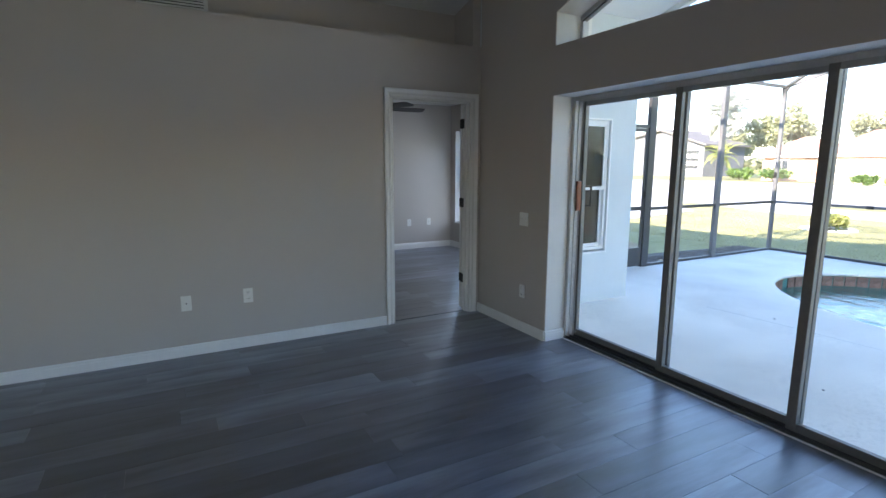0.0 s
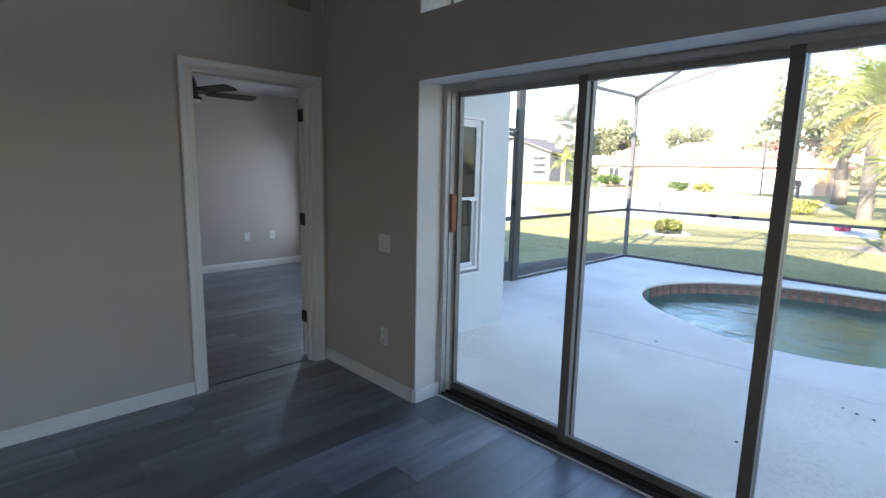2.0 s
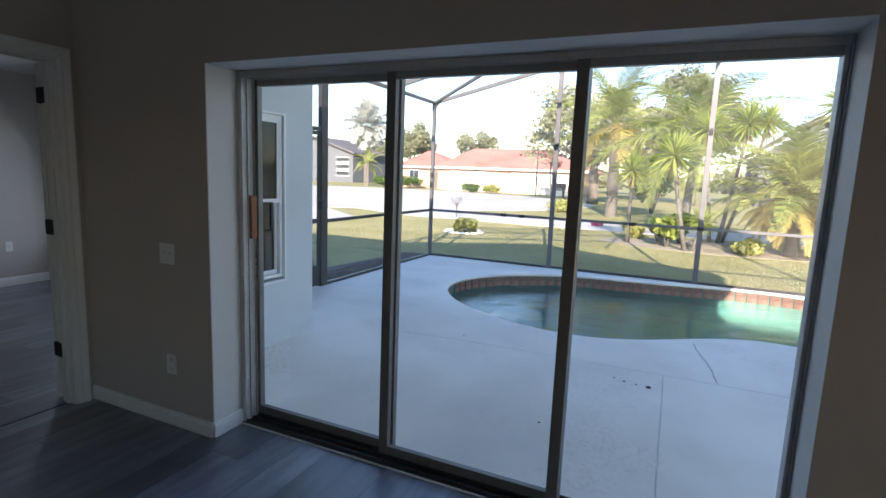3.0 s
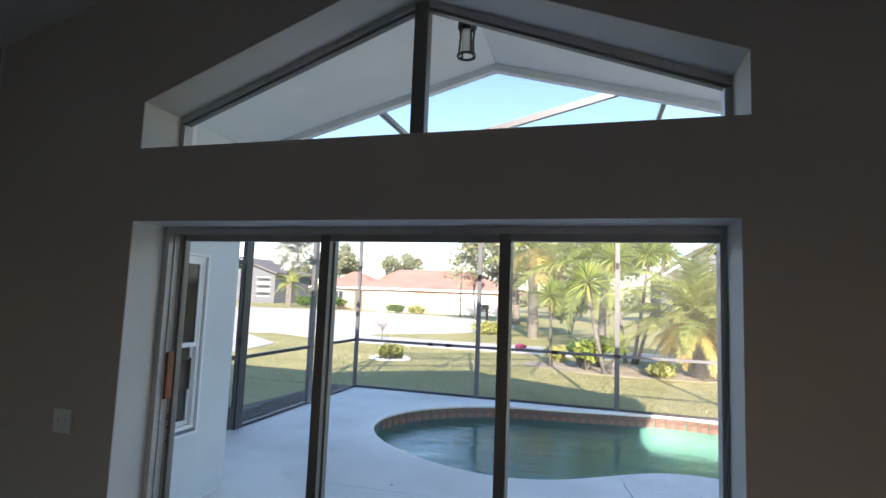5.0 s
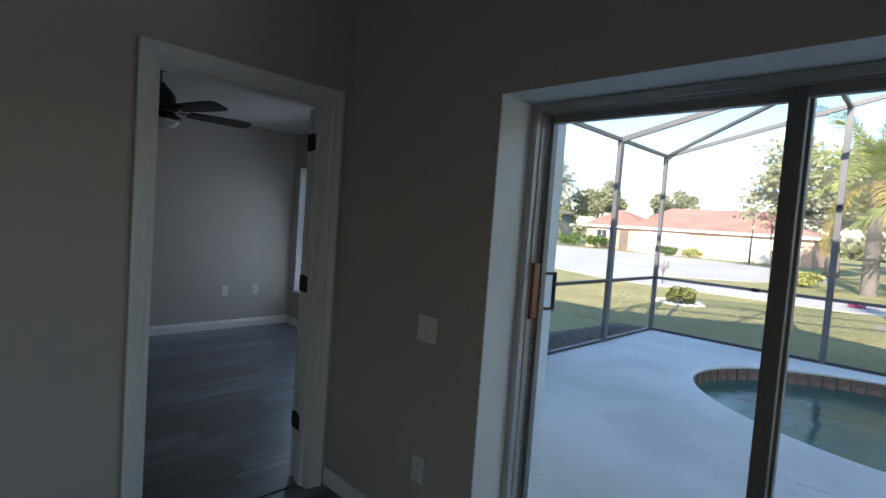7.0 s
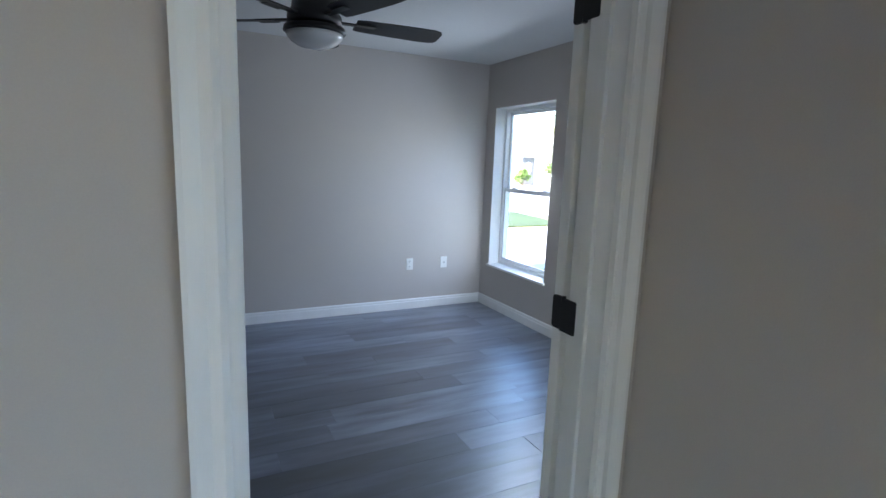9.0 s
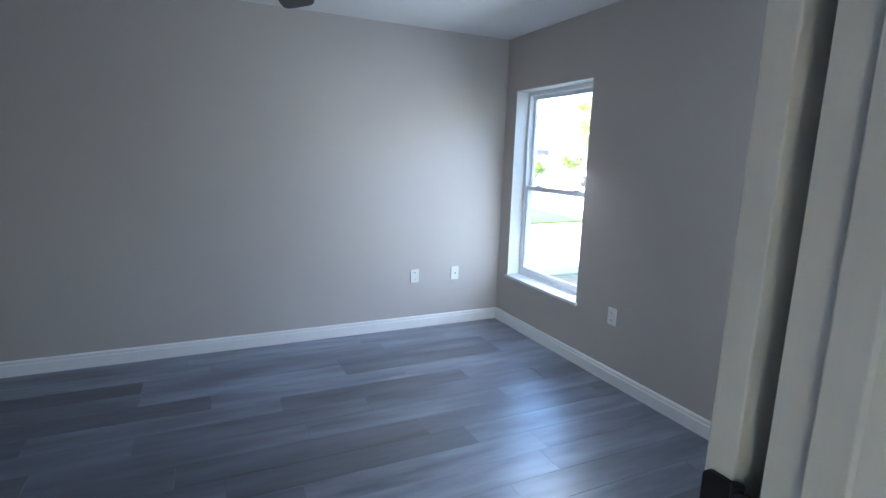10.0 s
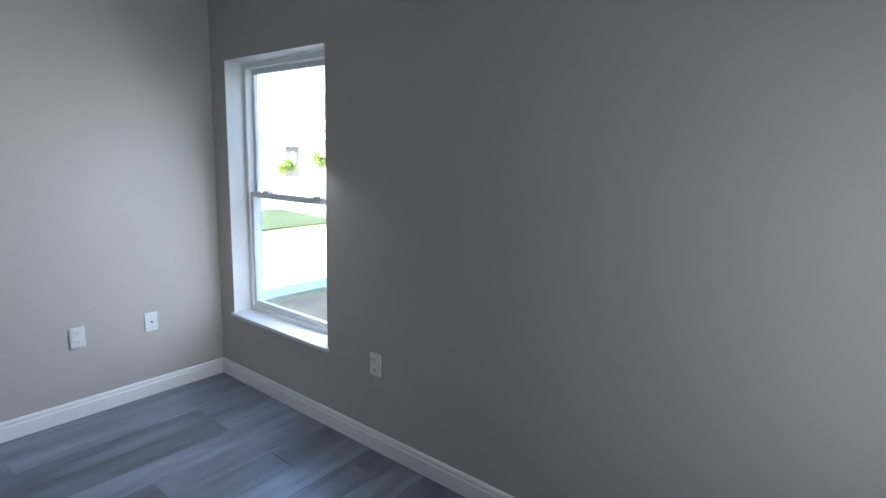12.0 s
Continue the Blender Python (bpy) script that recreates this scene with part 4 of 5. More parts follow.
# black clips where cables and rails are fixed
CLIP = mesh_of("clip", box_bm(-0.028, 0.028, -0.05, 0.05, -0.028, 0.028, 0.006), BLACK)
for y, z, up in ((CAGE_Y, 1.28, 90), (-1.28, 2.02, 90), (-3.61, 2.28, 90), (-3.61, 0.80, 0), (-0.41, 0.80, 0), (-0.75, 0.80, 0), (-2.61, 0.80, 0), (-5.26, 0.80, 0)):
    part("clip", CLIP, BLACK, cage, "black plastic clip").matrix_basis = pose(CAGE_X - 0.012, y, z, up, 0, 0)

# corner bracket of the enclosure
bm = bmesh.new()
add_prism(bm, "y", [(CAGE_Y + 0.03, EAVE - 0.16), (CAGE_Y - 0.12, EAVE - 0.02), (CAGE_Y + 0.03, EAVE - 0.02)], CAGE_X - 0.045, CAGE_X - 0.035)
part("gusset", bm, BRONZE, cage)

# ---- joints, crack and leaf litter on the deck ----
rj = random.Random(4)
vs, fs = [], []


def dash(x, y, dx, dy):
    i = len(vs)
    z0, z1 = DECK_Z - 0.002, DECK_Z + 0.0025
    for z in (z0, z1):
        vs.extend([(x - dx, y - dy, z), (x + dx, y - dy, z), (x + dx, y + dy, z), (x - dx, y + dy, z)])
    fs.extend([(i + 4, i + 5, i + 6, i + 7), (i, i + 1, i + 5, i + 4), (i + 1, i + 2, i + 6, i + 5), (i + 2, i + 3, i + 7, i + 6), (i + 3, i, i + 4, i + 7)])


y = -0.85
while y > -8.8:
    dash(2.525 - 0.09 * math.exp((y + 0.85) * 1.2) + rj.uniform(-0.004, 0.004), y, 0.006, 0.011 + rj.uniform(-0.004, 0.004))
    y -= 0.038
tagged(part("deck_joint", raw_mesh("deck_joint", vs, fs, REVEAL), REVEAL, None, "dotted control joint in the painted deck"), "", "joint", "", "structure")
vs, fs = [], []
x = 2.48
while x > 0.4:
    dash(x, -3.26 + rj.uniform(-0.004, 0.004), 0.012, 0.003)
    x -= 0.026
tagged(part("deck_joint", raw_mesh("deck_joint", vs, fs, JOINT), JOINT, None, "thin control joint in the painted deck"), "", "joint", "", "structure")
vs, fs = [], []
for k in range(60):
    u = k / 59
    dash(3.72 - 1.19 * u, -3.50 - 0.16 * u + 0.012 * math.sin(7 * u) + 0.005 * math.sin(31 * u), 0.011, 0.0018)
tagged(part("deck_crack", raw_mesh("deck_crack", vs, fs, SUBFLOOR), SUBFLOOR, None, "hairline crack in the painted deck"), "", "crack", "", "structure")
for x, y, r in ((2.21, -2.98, 0.012), (2.17, -3.16, 0.022), (2.25, -2.9, 0.009), (2.19, -3.07, 0.01), (2.62, -1.45, 0.012), (1.2, -2.55, 0.01)):
    bm = bmesh.new()
    bmesh.ops.create_icosphere(bm, subdivisions=1, radius=r)
    for v in bm.verts:
        v.co.z *= 0.35
        v.co *= 1 + 0.3 * noise.noise(v.co * 60 + Vector((x, y, 0)))
    o = part("leaf_litter", bm, SLOT, None, "dark scrap of leaf litter on the deck")
    tagged(o, "", "litter", "litter on the deck")
    o.location = (x, y, DECK_Z + r * 0.3)


# ---- road, beds, planting ----
def flat(name, pts, z, th, mat, label, cat):
    bm = bmesh.new()
    add = [bm.verts.new((x, y, z)) for x, y in pts]
    low = [bm.verts.new((x, y, z - th)) for x, y in pts]
    bm.faces.new(add)
    for k in range(len(pts)):
        j = (k + 1) % len(pts)
        bm.faces.new((add[k], low[k], low[j], add[j]))
    return structure(name, bm, mat, label, cat)


def oval(cx, cy, rx, ry, n=48, wob=0.0):
    return [(cx + rx * (1 + wob * math.sin(5 * a)) * math.cos(a), cy + ry * (1 + wob * math.sin(3 * a + 1)) * math.sin(a)) for a in (2 * math.pi * k / n for k in range(n))]


flat("road", oval(30.5, 19, 15.5, 17.5), LAND_Z + 0.02, 0.06, ASPHALT, "sunlit pale concrete cul-de-sac", "road")
flat("road_branch", [(15.6, -60), (18.6, -60), (18.6, 6), (22.5, 6.5), (17.5, 10), (15.6, 6)], LAND_Z + 0.016, 0.06, ASPHALT, "sunlit pale concrete road", "road")
flat("driveway", [(2.4, 5.5), (5.2, 5.5), (13.5, 7.2), (17.5, 12.0), (8.5, 10.2), (2.4, 9.4)], LAND_Z + 0.024, 0.06, ASPHALT, "sunlit pale concrete driveway", "driveway")
flat("road_far", [(-30, 13.4), (8.6, 12.7), (17.5, 12.5), (27, 31), (13.6, 19.4), (-30, 20)], LAND_Z + 0.012, 0.06, ASPHALT, "sunlit pale concrete road", "road")
flat("driveway_far", [(16.0, 24.0), (22.0, 26.0), (27.0, 35.9), (23.0, 35.9)], LAND_Z + 0.012, 0.06, ASPHALT, "sunlit pale concrete driveway", "driveway")
flat("grass_verge", [(1.0, 9.3), (4.5, 9.9), (6.8, 10.4), (8.6, 10.5), (9.0, 12.2), (9.3, 14.1), (5.0, 13.9), (1.0, 13.6)], LAND_Z + 0.034, 0.06, VERGE, "green grass verge between driveway and road", "grass")
flat("bare_soil", oval(4.0, 3.7, 1.95, 1.65, 30, 0.06), LAND_Z + 0.03, 0.06, SAND, "bare brown soil beside the bedroom", "bed")
flat("soil_strip", [(OUT_X + 0.02, CAGE_Y + 0.12), (7.4, CAGE_Y + 0.12), (7.3, 1.75), (5.2, 1.95), (OUT_X + 0.02, 2.2)], LAND_Z + 0.02, 0.06, SOIL, "dark grey-brown mulch strip beside the enclosure", "bed")
flat("flower_bed", oval(13.2, -4.7, 1.5, 3.4, 40, 0.06), LAND_Z + 0.012, 0.06, MULCH, "pale mulched flower bed", "bed")


def leaf_cloud(name, clumps, per, size, mat, seed, squash=0.8, long=1.6):
    """Many small leaves scattered through clumps (x, y, z, radius)."""
    rnd = random.Random(seed)
    vs, fs = [], []
    for cx, cy, cz, r in clumps:
        for _ in range(per):
            a, u = rnd.uniform(0, 6.283), rnd.uniform(-1, 1)
            d = r * (0.35 + 0.65 * rnd.random() ** 0.5) * rnd.uniform(0.6, 1.25)
            s = math.sqrt(1 - u * u)
            p = Vector((cx + d * s * math.cos(a), cy + d * s * math.sin(a), cz + squash * d * u))
            t = Vector((rnd.gauss(0, 1), rnd.gauss(0, 1), rnd.gauss(0, 0.7))).normalized()
            n = Vector((rnd.gauss(0, 1), rnd.gauss(0, 1), rnd.gauss(0, 1) + 0.6))
            b = t.cross(n)
            if b.length < 1e-3:
                continue
            b.normalize()
            k = size * rnd.uniform(0.6, 1.3)
            i = len(vs)
            vs += [p - t * k * long * 0.5, p + b * k * 0.5, p + t * k * long * 0.5, p - b * k * 0.5]
            fs.append((i, i + 1, i + 2, i + 3))
    return raw_mesh(name, vs, fs, mat)


def tree(at, height, spread, label, seed, mat=OAK_LEAF, trunk=0.3, clumps=16, per=170, leaf=0.28, bare=0.35):
    """A broad-leaved tree: tapered trunk, limbs and an uneven crown."""
    rnd = random.Random(seed)
    o = thing("tree", at, label, "tree")
    bm = bmesh.new()
    h0 = height * bare
    lean = Vector((rnd.uniform(-0.3, 0.3), rnd.uniform(-0.3, 0.3), h0))
    add_tube(bm, (0, 0, -0.1), lean * 0.5, trunk, trunk * 0.8, 10)
    add_tube(bm, lean * 0.48, lean, trunk * 0.8, trunk * 0.6, 10)
    part("trunk", bm, BARK, o, "grey-brown trunk", True)
    cl = []
    for k in range(clumps):
        a = rnd.uniform(0, 6.283)
        d = spread * math.sqrt(rnd.random()) * 0.8
        z = h0 + (height - h0) * (0.15 + 0.75 * rnd.random() * (1 - 0.45 * (d / spread) ** 2))
        cl.append((d * math.cos(a), d * math.sin(a), z, spread * rnd.uniform(0.2, 0.34)))
    for c in cl[:7]:
        bm = bmesh.new()
        mid = lean.lerp(Vector(c[:3]), 0.5) + Vector((0, 0, -0.3))
        add_tube(bm, lean, mid, trunk * 0.45, trunk * 0.28, 7)
        add_tube(bm, mid, c[:3], trunk * 0.28, trunk * 0.1, 7)
        part("limb", bm, BARK, o, "", True)
    part("crown", leaf_cloud("crown", cl, per, leaf, mat, seed + 1), mat, o)
    return o


def frond_mesh(name, length, width, pairs, droop, mat, leaf_w=0.035):
    """A feather leaf along +x that arches up and then droops."""
    rnd = random.Random(hash_of(name))
    vs, fs = [], []
    def axis(u):
        return Vector((length * (u - 0.12 * u * u), 0, length * (0.42 * u - droop * u * u)))
    w = length * 0.010
    for k in range(8):
        a, b = axis(k / 8), axis((k + 1) / 8)
        i = len(vs)
        ww, wv = w * (1 - k / 9), w * (1 - (k + 1) / 9)
        vs += [a + Vector((0, -ww, 0)), a + Vector((0, ww, 0)), b + Vector((0, wv, 0)), b + Vector((0, -wv, 0))]
        fs.append((i, i + 1, i + 2, i + 3))
    for k in range(pairs):
        u = 0.12 + 0.88 * (k + 0.5) / pairs
        p, q = axis(u), axis(min(1.0, u + 0.02))
        t = (q - p).normalized() if (q - p).length > 1e-6 else Vector((1, 0, -0.5))
        ln = width * math.sin(math.pi * (0.12 + 0.8 * u)) * rnd.uniform(0.85, 1.15)
        for s in (-1, 1):
            d = (Vector((0.45, s, rnd.uniform(-0.35, 0.15))) + t * 0.35).normalized()
            tip = p + d * ln + Vector((0, 0, -0.28 * ln))
            mid = p + d * ln * 0.55
            i = len(vs)
            vs += [p - t * leaf_w * 0.4, p + t * leaf_w * 0.4, mid + t * leaf_w * 0.5, tip, mid - t * leaf_w * 0.5]
            fs += [(i, i + 1, i + 2, i + 4), (i + 4, i + 2, i + 3)]
    return raw_mesh(name, vs, fs, mat)


def hash_of(text):
    return sum((k + 1) * ord(c) for k, c in enumerate(text))


def trunk_bm(h, r0, r1, bend=(0, 0), rings=14, seg=12):
    """A ringed, slightly bent palm trunk."""
    bm, loops = bmesh.new(), []
    for k in range(2 * rings + 1):
        u = k / (2 * rings)
        r = (r0 + (r1 - r0) * u) * (1.06 if k % 2 else 0.96)
        loops.append([bm.verts.new((bend[0] * u * u + r * math.cos(6.2832 * j / seg), bend[1] * u * u + r * math.sin(6.2832 * j / seg), h * u - 0.05)) for j in range(seg)])
    for a, b in zip(loops, loops[1:]):
        for j in range(seg):
            bm.faces.new((a[j], a[(j + 1) % seg], b[(j + 1) % seg], b[j]))
    bm.faces.new(loops[-1])
    return bm


def palm(at, h, r, fronds, meshes, label, seed, lo=-35, hi=70, name="palm_tree", bend=(0, 0), bark=PALM_BARK, dry=None, dry_share=0.0):
    """A palm: trunk and single fronds that share a few meshes."""
    rnd = random.Random(seed)
    o = thing(name, at, label, "palm")
    if h > 0.05:
        part("trunk", trunk_bm(h, r, r * 0.75, bend), bark, o, "ringed grey trunk", True)
    for k in range(fronds):
        u = (k + 0.5) / fronds
        el = lo + (hi - lo) * u + rnd.uniform(-8, 8)
        me = meshes[k % len(meshes)]
        if dry and u < dry_share:
            me = dry[k % len(dry)]
        f = part("frond", me, PALM_LEAF, o)
        s = rnd.uniform(0.85, 1.1)
        f.matrix_basis = pose(bend[0], bend[1], h - 0.05, 0, 0, k * 137.5 + rnd.uniform(-12, 12)) @ pose(0, 0, 0, rnd.uniform(-15, 15), -el, 0) @ Matrix.Diagonal((s, s, s, 1))
    return o


def rosette_mesh(name, n, length, width, mat, seed, up=0.2):
    """A head of stiff sword leaves."""
    rnd = random.Random(seed)
    vs, fs = [], []
    for k in range(n):
        a = k * 2.39996
        el = math.radians(-50 + 130 * ((k + 0.5) / n) + rnd.uniform(-8, 8))
        d = Vector((math.cos(a) * math.cos(el), math.sin(a) * math.cos(el), math.sin(el)))
        s = Vector((-math.sin(a), math.cos(a), 0))
        ln = length * rnd.uniform(0.8, 1.1)
        i = len(vs)
        up_v = d.cross(s).normalized() * width * 0.25
        drop = Vector((0, 0, -0.10 * ln * math.cos(el)))
        vs += [d * 0.03 - s * width * 0.35, d * 0.03 + s * width * 0.35, d * ln * 0.5 + s * width * 0.5 + up_v, d * ln * 0.5 - up_v, d * ln * 0.5 - s * width * 0.5 + up_v, d * ln + drop]
        fs += [(i, i + 3, i + 4), (i, i + 1, i + 3), (i + 1, i + 2, i + 3), (i + 4, i + 3, i + 5), (i + 3, i + 2, i + 5)]
    return raw_mesh(name, vs, fs, mat)


QUEEN = [frond_mesh("queen_frond", 4.0, 0.85, 64, 0.60, PALM_LEAF, 0.042), frond_mesh("queen_frond_arched", 3.6, 0.8, 60, 0.75, PALM_LEAF, 0.042)]
QUEEN_DRY = [frond_mesh("yellow_frond", 3.4, 0.7, 50, 0.85, PALM_DRY, 0.042)]
PYGMY = [frond_mesh("pygmy_frond", 2.5, 0.50, 54, 0.68, PALM_LEAF, 0.034), frond_mesh("pygmy_frond_arched", 2.1, 0.45, 46, 0.85, LIME_LEAF, 0.034)]
PYGMY_DRY = [frond_mesh("orange_frond", 1.5, 0.32, 36, 0.65, PALM_DRY, 0.035)]
SILVER = [frond_mesh("silver_frond", 3.4, 1.1, 22, 0.34, SILVER_LEAF, 0.12)]
ROSETTE = [rosette_mesh("leaf_rosette", 90, 0.72, 0.055, YUCCA_LEAF, 3), rosette_mesh("leaf_rosette_full", 120, 0.62, 0.05, YUCCA_LEAF, 8)]
SKIRT = rosette_mesh("dry_skirt", 40, 0.45, 0.05, PALM_DRY, 5)

palm((23.2, -0.5, LAND_Z), 4.3, 0.27, 26, QUEEN, "tall queen palm with arching green and yellowing fronds", 11, -40, 75, "palm_tree", (0.25, 0.1), PALM_BARK, QUEEN_DRY, 0.22)
palm((19.0, -3.6, LAND_Z), 3.3, 0.16, 20, QUEEN, "slender queen palm with drooping green fronds", 12, -30, 70, "palm_tree", (0.1, -0.2))
palm((12.6, -5.85, LAND_Z), 1.3, 0.16, 76, PYGMY, "bushy pygmy palm with arching fronds and orange lower leaves", 14, -38, 80, "palm_shrub", (0, 0), PALM_BARK, PYGMY_DRY, 0.3)
palm((13.8, -7.2, LAND_Z), 0.9, 0.14, 30, PYGMY, "bushy pygmy palm beside the flower bed", 15, -30, 80, "palm_shrub")
palm((53.0, 32.3, LAND_Z), 7.3, 0.35, 84, SILVER, "silver-leaved palm with a round pale crown", 16, -75, 85)
palm((49.0, 29.5, LAND_Z), 2.6, 0.14, 14, PYGMY, "small green palm in front of a house", 17, -25, 75)


def yucca(at, stems, label, seed):
    """Stems (dx, dy, height, scale), each with a head of sword leaves and a dry skirt."""
    rnd = random.Random(seed)
    o = thing("yucca", at, label, "yucca", "yuccas in the flower bed")
    for k, (dx, dy, h, s) in enumerate(stems):
        bm = bmesh.new()
        add_tube(bm, (dx * 0.2, dy * 0.2, -0.05), (dx * 0.7, dy * 0.7, h * 0.55), 0.055 * s, 0.042 * s, 9)
        add_tube(bm, (dx * 0.7, dy * 0.7, h * 0.53), (dx, dy, h), 0.042 * s, 0.038 * s, 9)
        st = part("stem", bm, PALM_BARK, o, "", True)
        hd = part("leaf_head", ROSETTE[k % 2], YUCCA_LEAF, st, "green and yellow sword leaves")
        hd.matrix_basis = pose(dx, dy, h, rnd.uniform(-10, 10), rnd.uniform(-10, 10), rnd.uniform(0, 360)) @ Matrix.Diagonal((s, s, s, 1))
        sk = part("dry_leaves", SKIRT, PALM_DRY, st, "dry brown leaves below the head")
        sk.matrix_basis = pose(dx, dy, h - 0.15, 180, 0, 40 * k) @ Matrix.Diagonal((s * 0.6, s * 0.6, s, 1))
    return o


yucca((12.7, -2.15, LAND_Z), [(0.05, 0.05, 1.95, 0.95)], "single-stemmed yucca with a head of green sword leaves", 21)
yucca((11.9, -3.65, LAND_Z), [(0.1, 0.55, 2.32, 1.1), (0.2, -0.2, 0.75, 0.7)], "yucca with one tall head and one low head", 22)
yucca((14.6, -4.3, LAND_Z), [(0.1, 0.40, 3.2, 1.0), (0.1, -0.57, 3.35, 1.15), (0.3, -1.06, 3.4, 1.0)], "tall yucca with several bare stems", 23)
yucca((13.0, -6.6, LAND_Z), [(0.0, -0.1, 3.6, 1.25), (0.3, -0.7, 3.2, 1.1), (-0.3, -0.3, 2.3, 0.9), (0.0, -1.1, 2.6, 1.0)], "large yucca with many leafy heads", 24)
yucca((11.4, -6.9, LAND_Z), [(0.0, 0.0, 0.35, 0.75)], "low yucca rosette on the mulch", 25)
palm((10.8, -11.2, LAND_Z), 1.8, 0.18, 40, PYGMY, "leafy pygmy palm beyond the end of the pool", 26, -30, 80, "palm_shrub")
yucca((12.6, -12.6, LAND_Z), [(0.0, 0.0, 2.4, 1.2), (0.4, -0.6, 3.0, 1.1)], "two-stemmed yucca beyond the end of the pool", 27)


def shrub(at, r, h, mat, label, seed, per=150, leaf=0.07, name="shrub", n=8):
    rnd = random.Random(seed)
    o = thing(name, at, label, "shrub")
    bm = bmesh.new()
    for k in range(5):
        a = 1.26 * k
        add_tube(bm, (0, 0, -0.03), (r * 0.5 * math.cos(a), r * 0.5 * math.sin(a), h * 0.6), 0.018 * h + 0.006, 0.006, 6)
    part("stem", bm, BARK, o)
    cl = [(r * 0.55 * math.cos(6.283 * k / n + rnd.random()) * rnd.random() ** 0.4, r * 0.55 * math.sin(6.283 * k / n) * rnd.uniform(0.5, 1), h * rnd.uniform(0.35, 0.72), r * rnd.uniform(0.35, 0.5)) for k in range(n)]
    part("foliage", leaf_cloud("foliage", cl, per, leaf, mat, seed + 1, min(1.0, h / r * 0.7)), mat, o)
    return o


shrub((11.85, 2.3, LAND_Z), 0.43, 0.42, LIME_LEAF, "low lime-green shrub in a ring of white stones", 31, 220, 0.06)
for k in range(22):
    a = 0.2856 * k
    rk = random.Random(k)
    bm = bmesh.new()
    bmesh.ops.create_icosphere(bm, subdivisions=2, radius=0.075)
    for v in bm.verts:
        v.co *= 1 + 0.25 * noise.noise(v.co * 14 + Vector((k, 0, 0)))
        v.co.z *= 0.5
    st = part("edging_stone", bm, REVEAL, None, "white stone of the ring round a shrub", True)
    tagged(st, "", "stone", "stones round the lime shrub")
    st.location = (11.85 + 0.52 * math.cos(a) * rk.uniform(0.94, 1.06), 2.3 + 0.52 * math.sin(a), LAND_Z + 0.02)
shrub((24.0, 1.75, LAND_Z), 1.1, 0.65, LIME_LEAF, "low flowering shrub at the foot of the mailbox", 32, 160, 0.09)
shrub((45.5, 15.3, LAND_Z), 1.1, 1.0, GREEN_LEAF, "rounded green shrub before the garage", 33, 160, 0.14)
shrub((45.8, 13.4, LAND_Z), 1.1, 0.9, LIME_LEAF, "rounded yellow-green shrub before the garage", 34, 160, 0.14)
shrub((50.0, 24.5, LAND_Z), 1.6, 1.4, GREEN_LEAF, "green shrub before the neighbour's house", 35, 160, 0.16)
shrub((51.0, 28.5, LAND_Z), 1.5, 1.3, GREEN_LEAF, "dark green shrub near a silver palm", 36, 160, 0.16)
shrub((27.5, -2.1, LAND_Z), 1.35, 3.6, GREEN_LEAF, "tall dense cone-shaped green shrub", 37, 420, 0.13, "conifer", 14)
for k, (x, y, r, h, mt, lab) in enumerate(((12.9, -2.9, 0.42, 0.85, GREEN_LEAF, "broad-leaved green plant in the flower bed"), (12.4, -3.1, 0.35, 0.95, YUCCA_LEAF, "bright green leafy plant in the flower bed"),
                                  (13.4, -3.4, 0.45, 1.0, GREEN_LEAF, "dark green leafy plant in the flower bed"), (14.0, -2.2, 0.35, 0.55, LIME_LEAF, "low lime-green plant in the flower bed"),
                                  (12.2, -4.9, 0.4, 0.4, LIME_LEAF, "low yellow-green plant in the flower bed"), (13.5, -8.2, 0.6, 0.8, GREEN_LEAF, "green shrub at the end of the bed"))):
    shrub((x, y, LAND_Z), r, h, mt, lab, 40 + k, 38, 0.15)
shrub((17.2, -0.7, LAND_Z), 0.24, 0.2, PINK, "pink flowering plant at the edge of the bed", 55, 60, 0.06, "flower")

OAKS = ((36, 2.2, 8.2, 5.0, 0.42, "large oak with a spreading grey-green crown"), (43, -4.2, 10.5, 4.8, 0.5, "large oak with an open crown"),
        (40, -22, 8.0, 4.5, 0.4, "oak with an uneven crown"), (62, 31, 9.0, 3.8, 0.3, "rounded tree behind the houses"), (70, 24.0, 8.1, 3.9, 0.3, "wide low tree behind the red roof"),
        (66, 1.0, 8.0, 4.5, 0.4, "tree behind the neighbour's garage"), (72, 44, 7.0, 4.5, 0.35, "tree beside a dark house"), (54, -24, 8.0, 5.5, 0.45, "broad oak beside the road"))
for k, (x, y, hh, sp, tr, lab) in enumerate(OAKS):
    tree((x, y, LAND_Z), hh, sp, lab, 60 + 3 * k, OAK_LEAF, tr, 34, 330, 0.22)
sapling = thing("sapling", (16.7, 4.6, LAND_Z), "leafless young tree on the lawn by the road", "tree")
rs = random.Random(77)
bm = add_tube(bmesh.new(), (0, 0, -0.03), (0.02, 0.01, 0.5), 0.022, 0.014, 8)
part("trunk", bm, BARK, sapling)
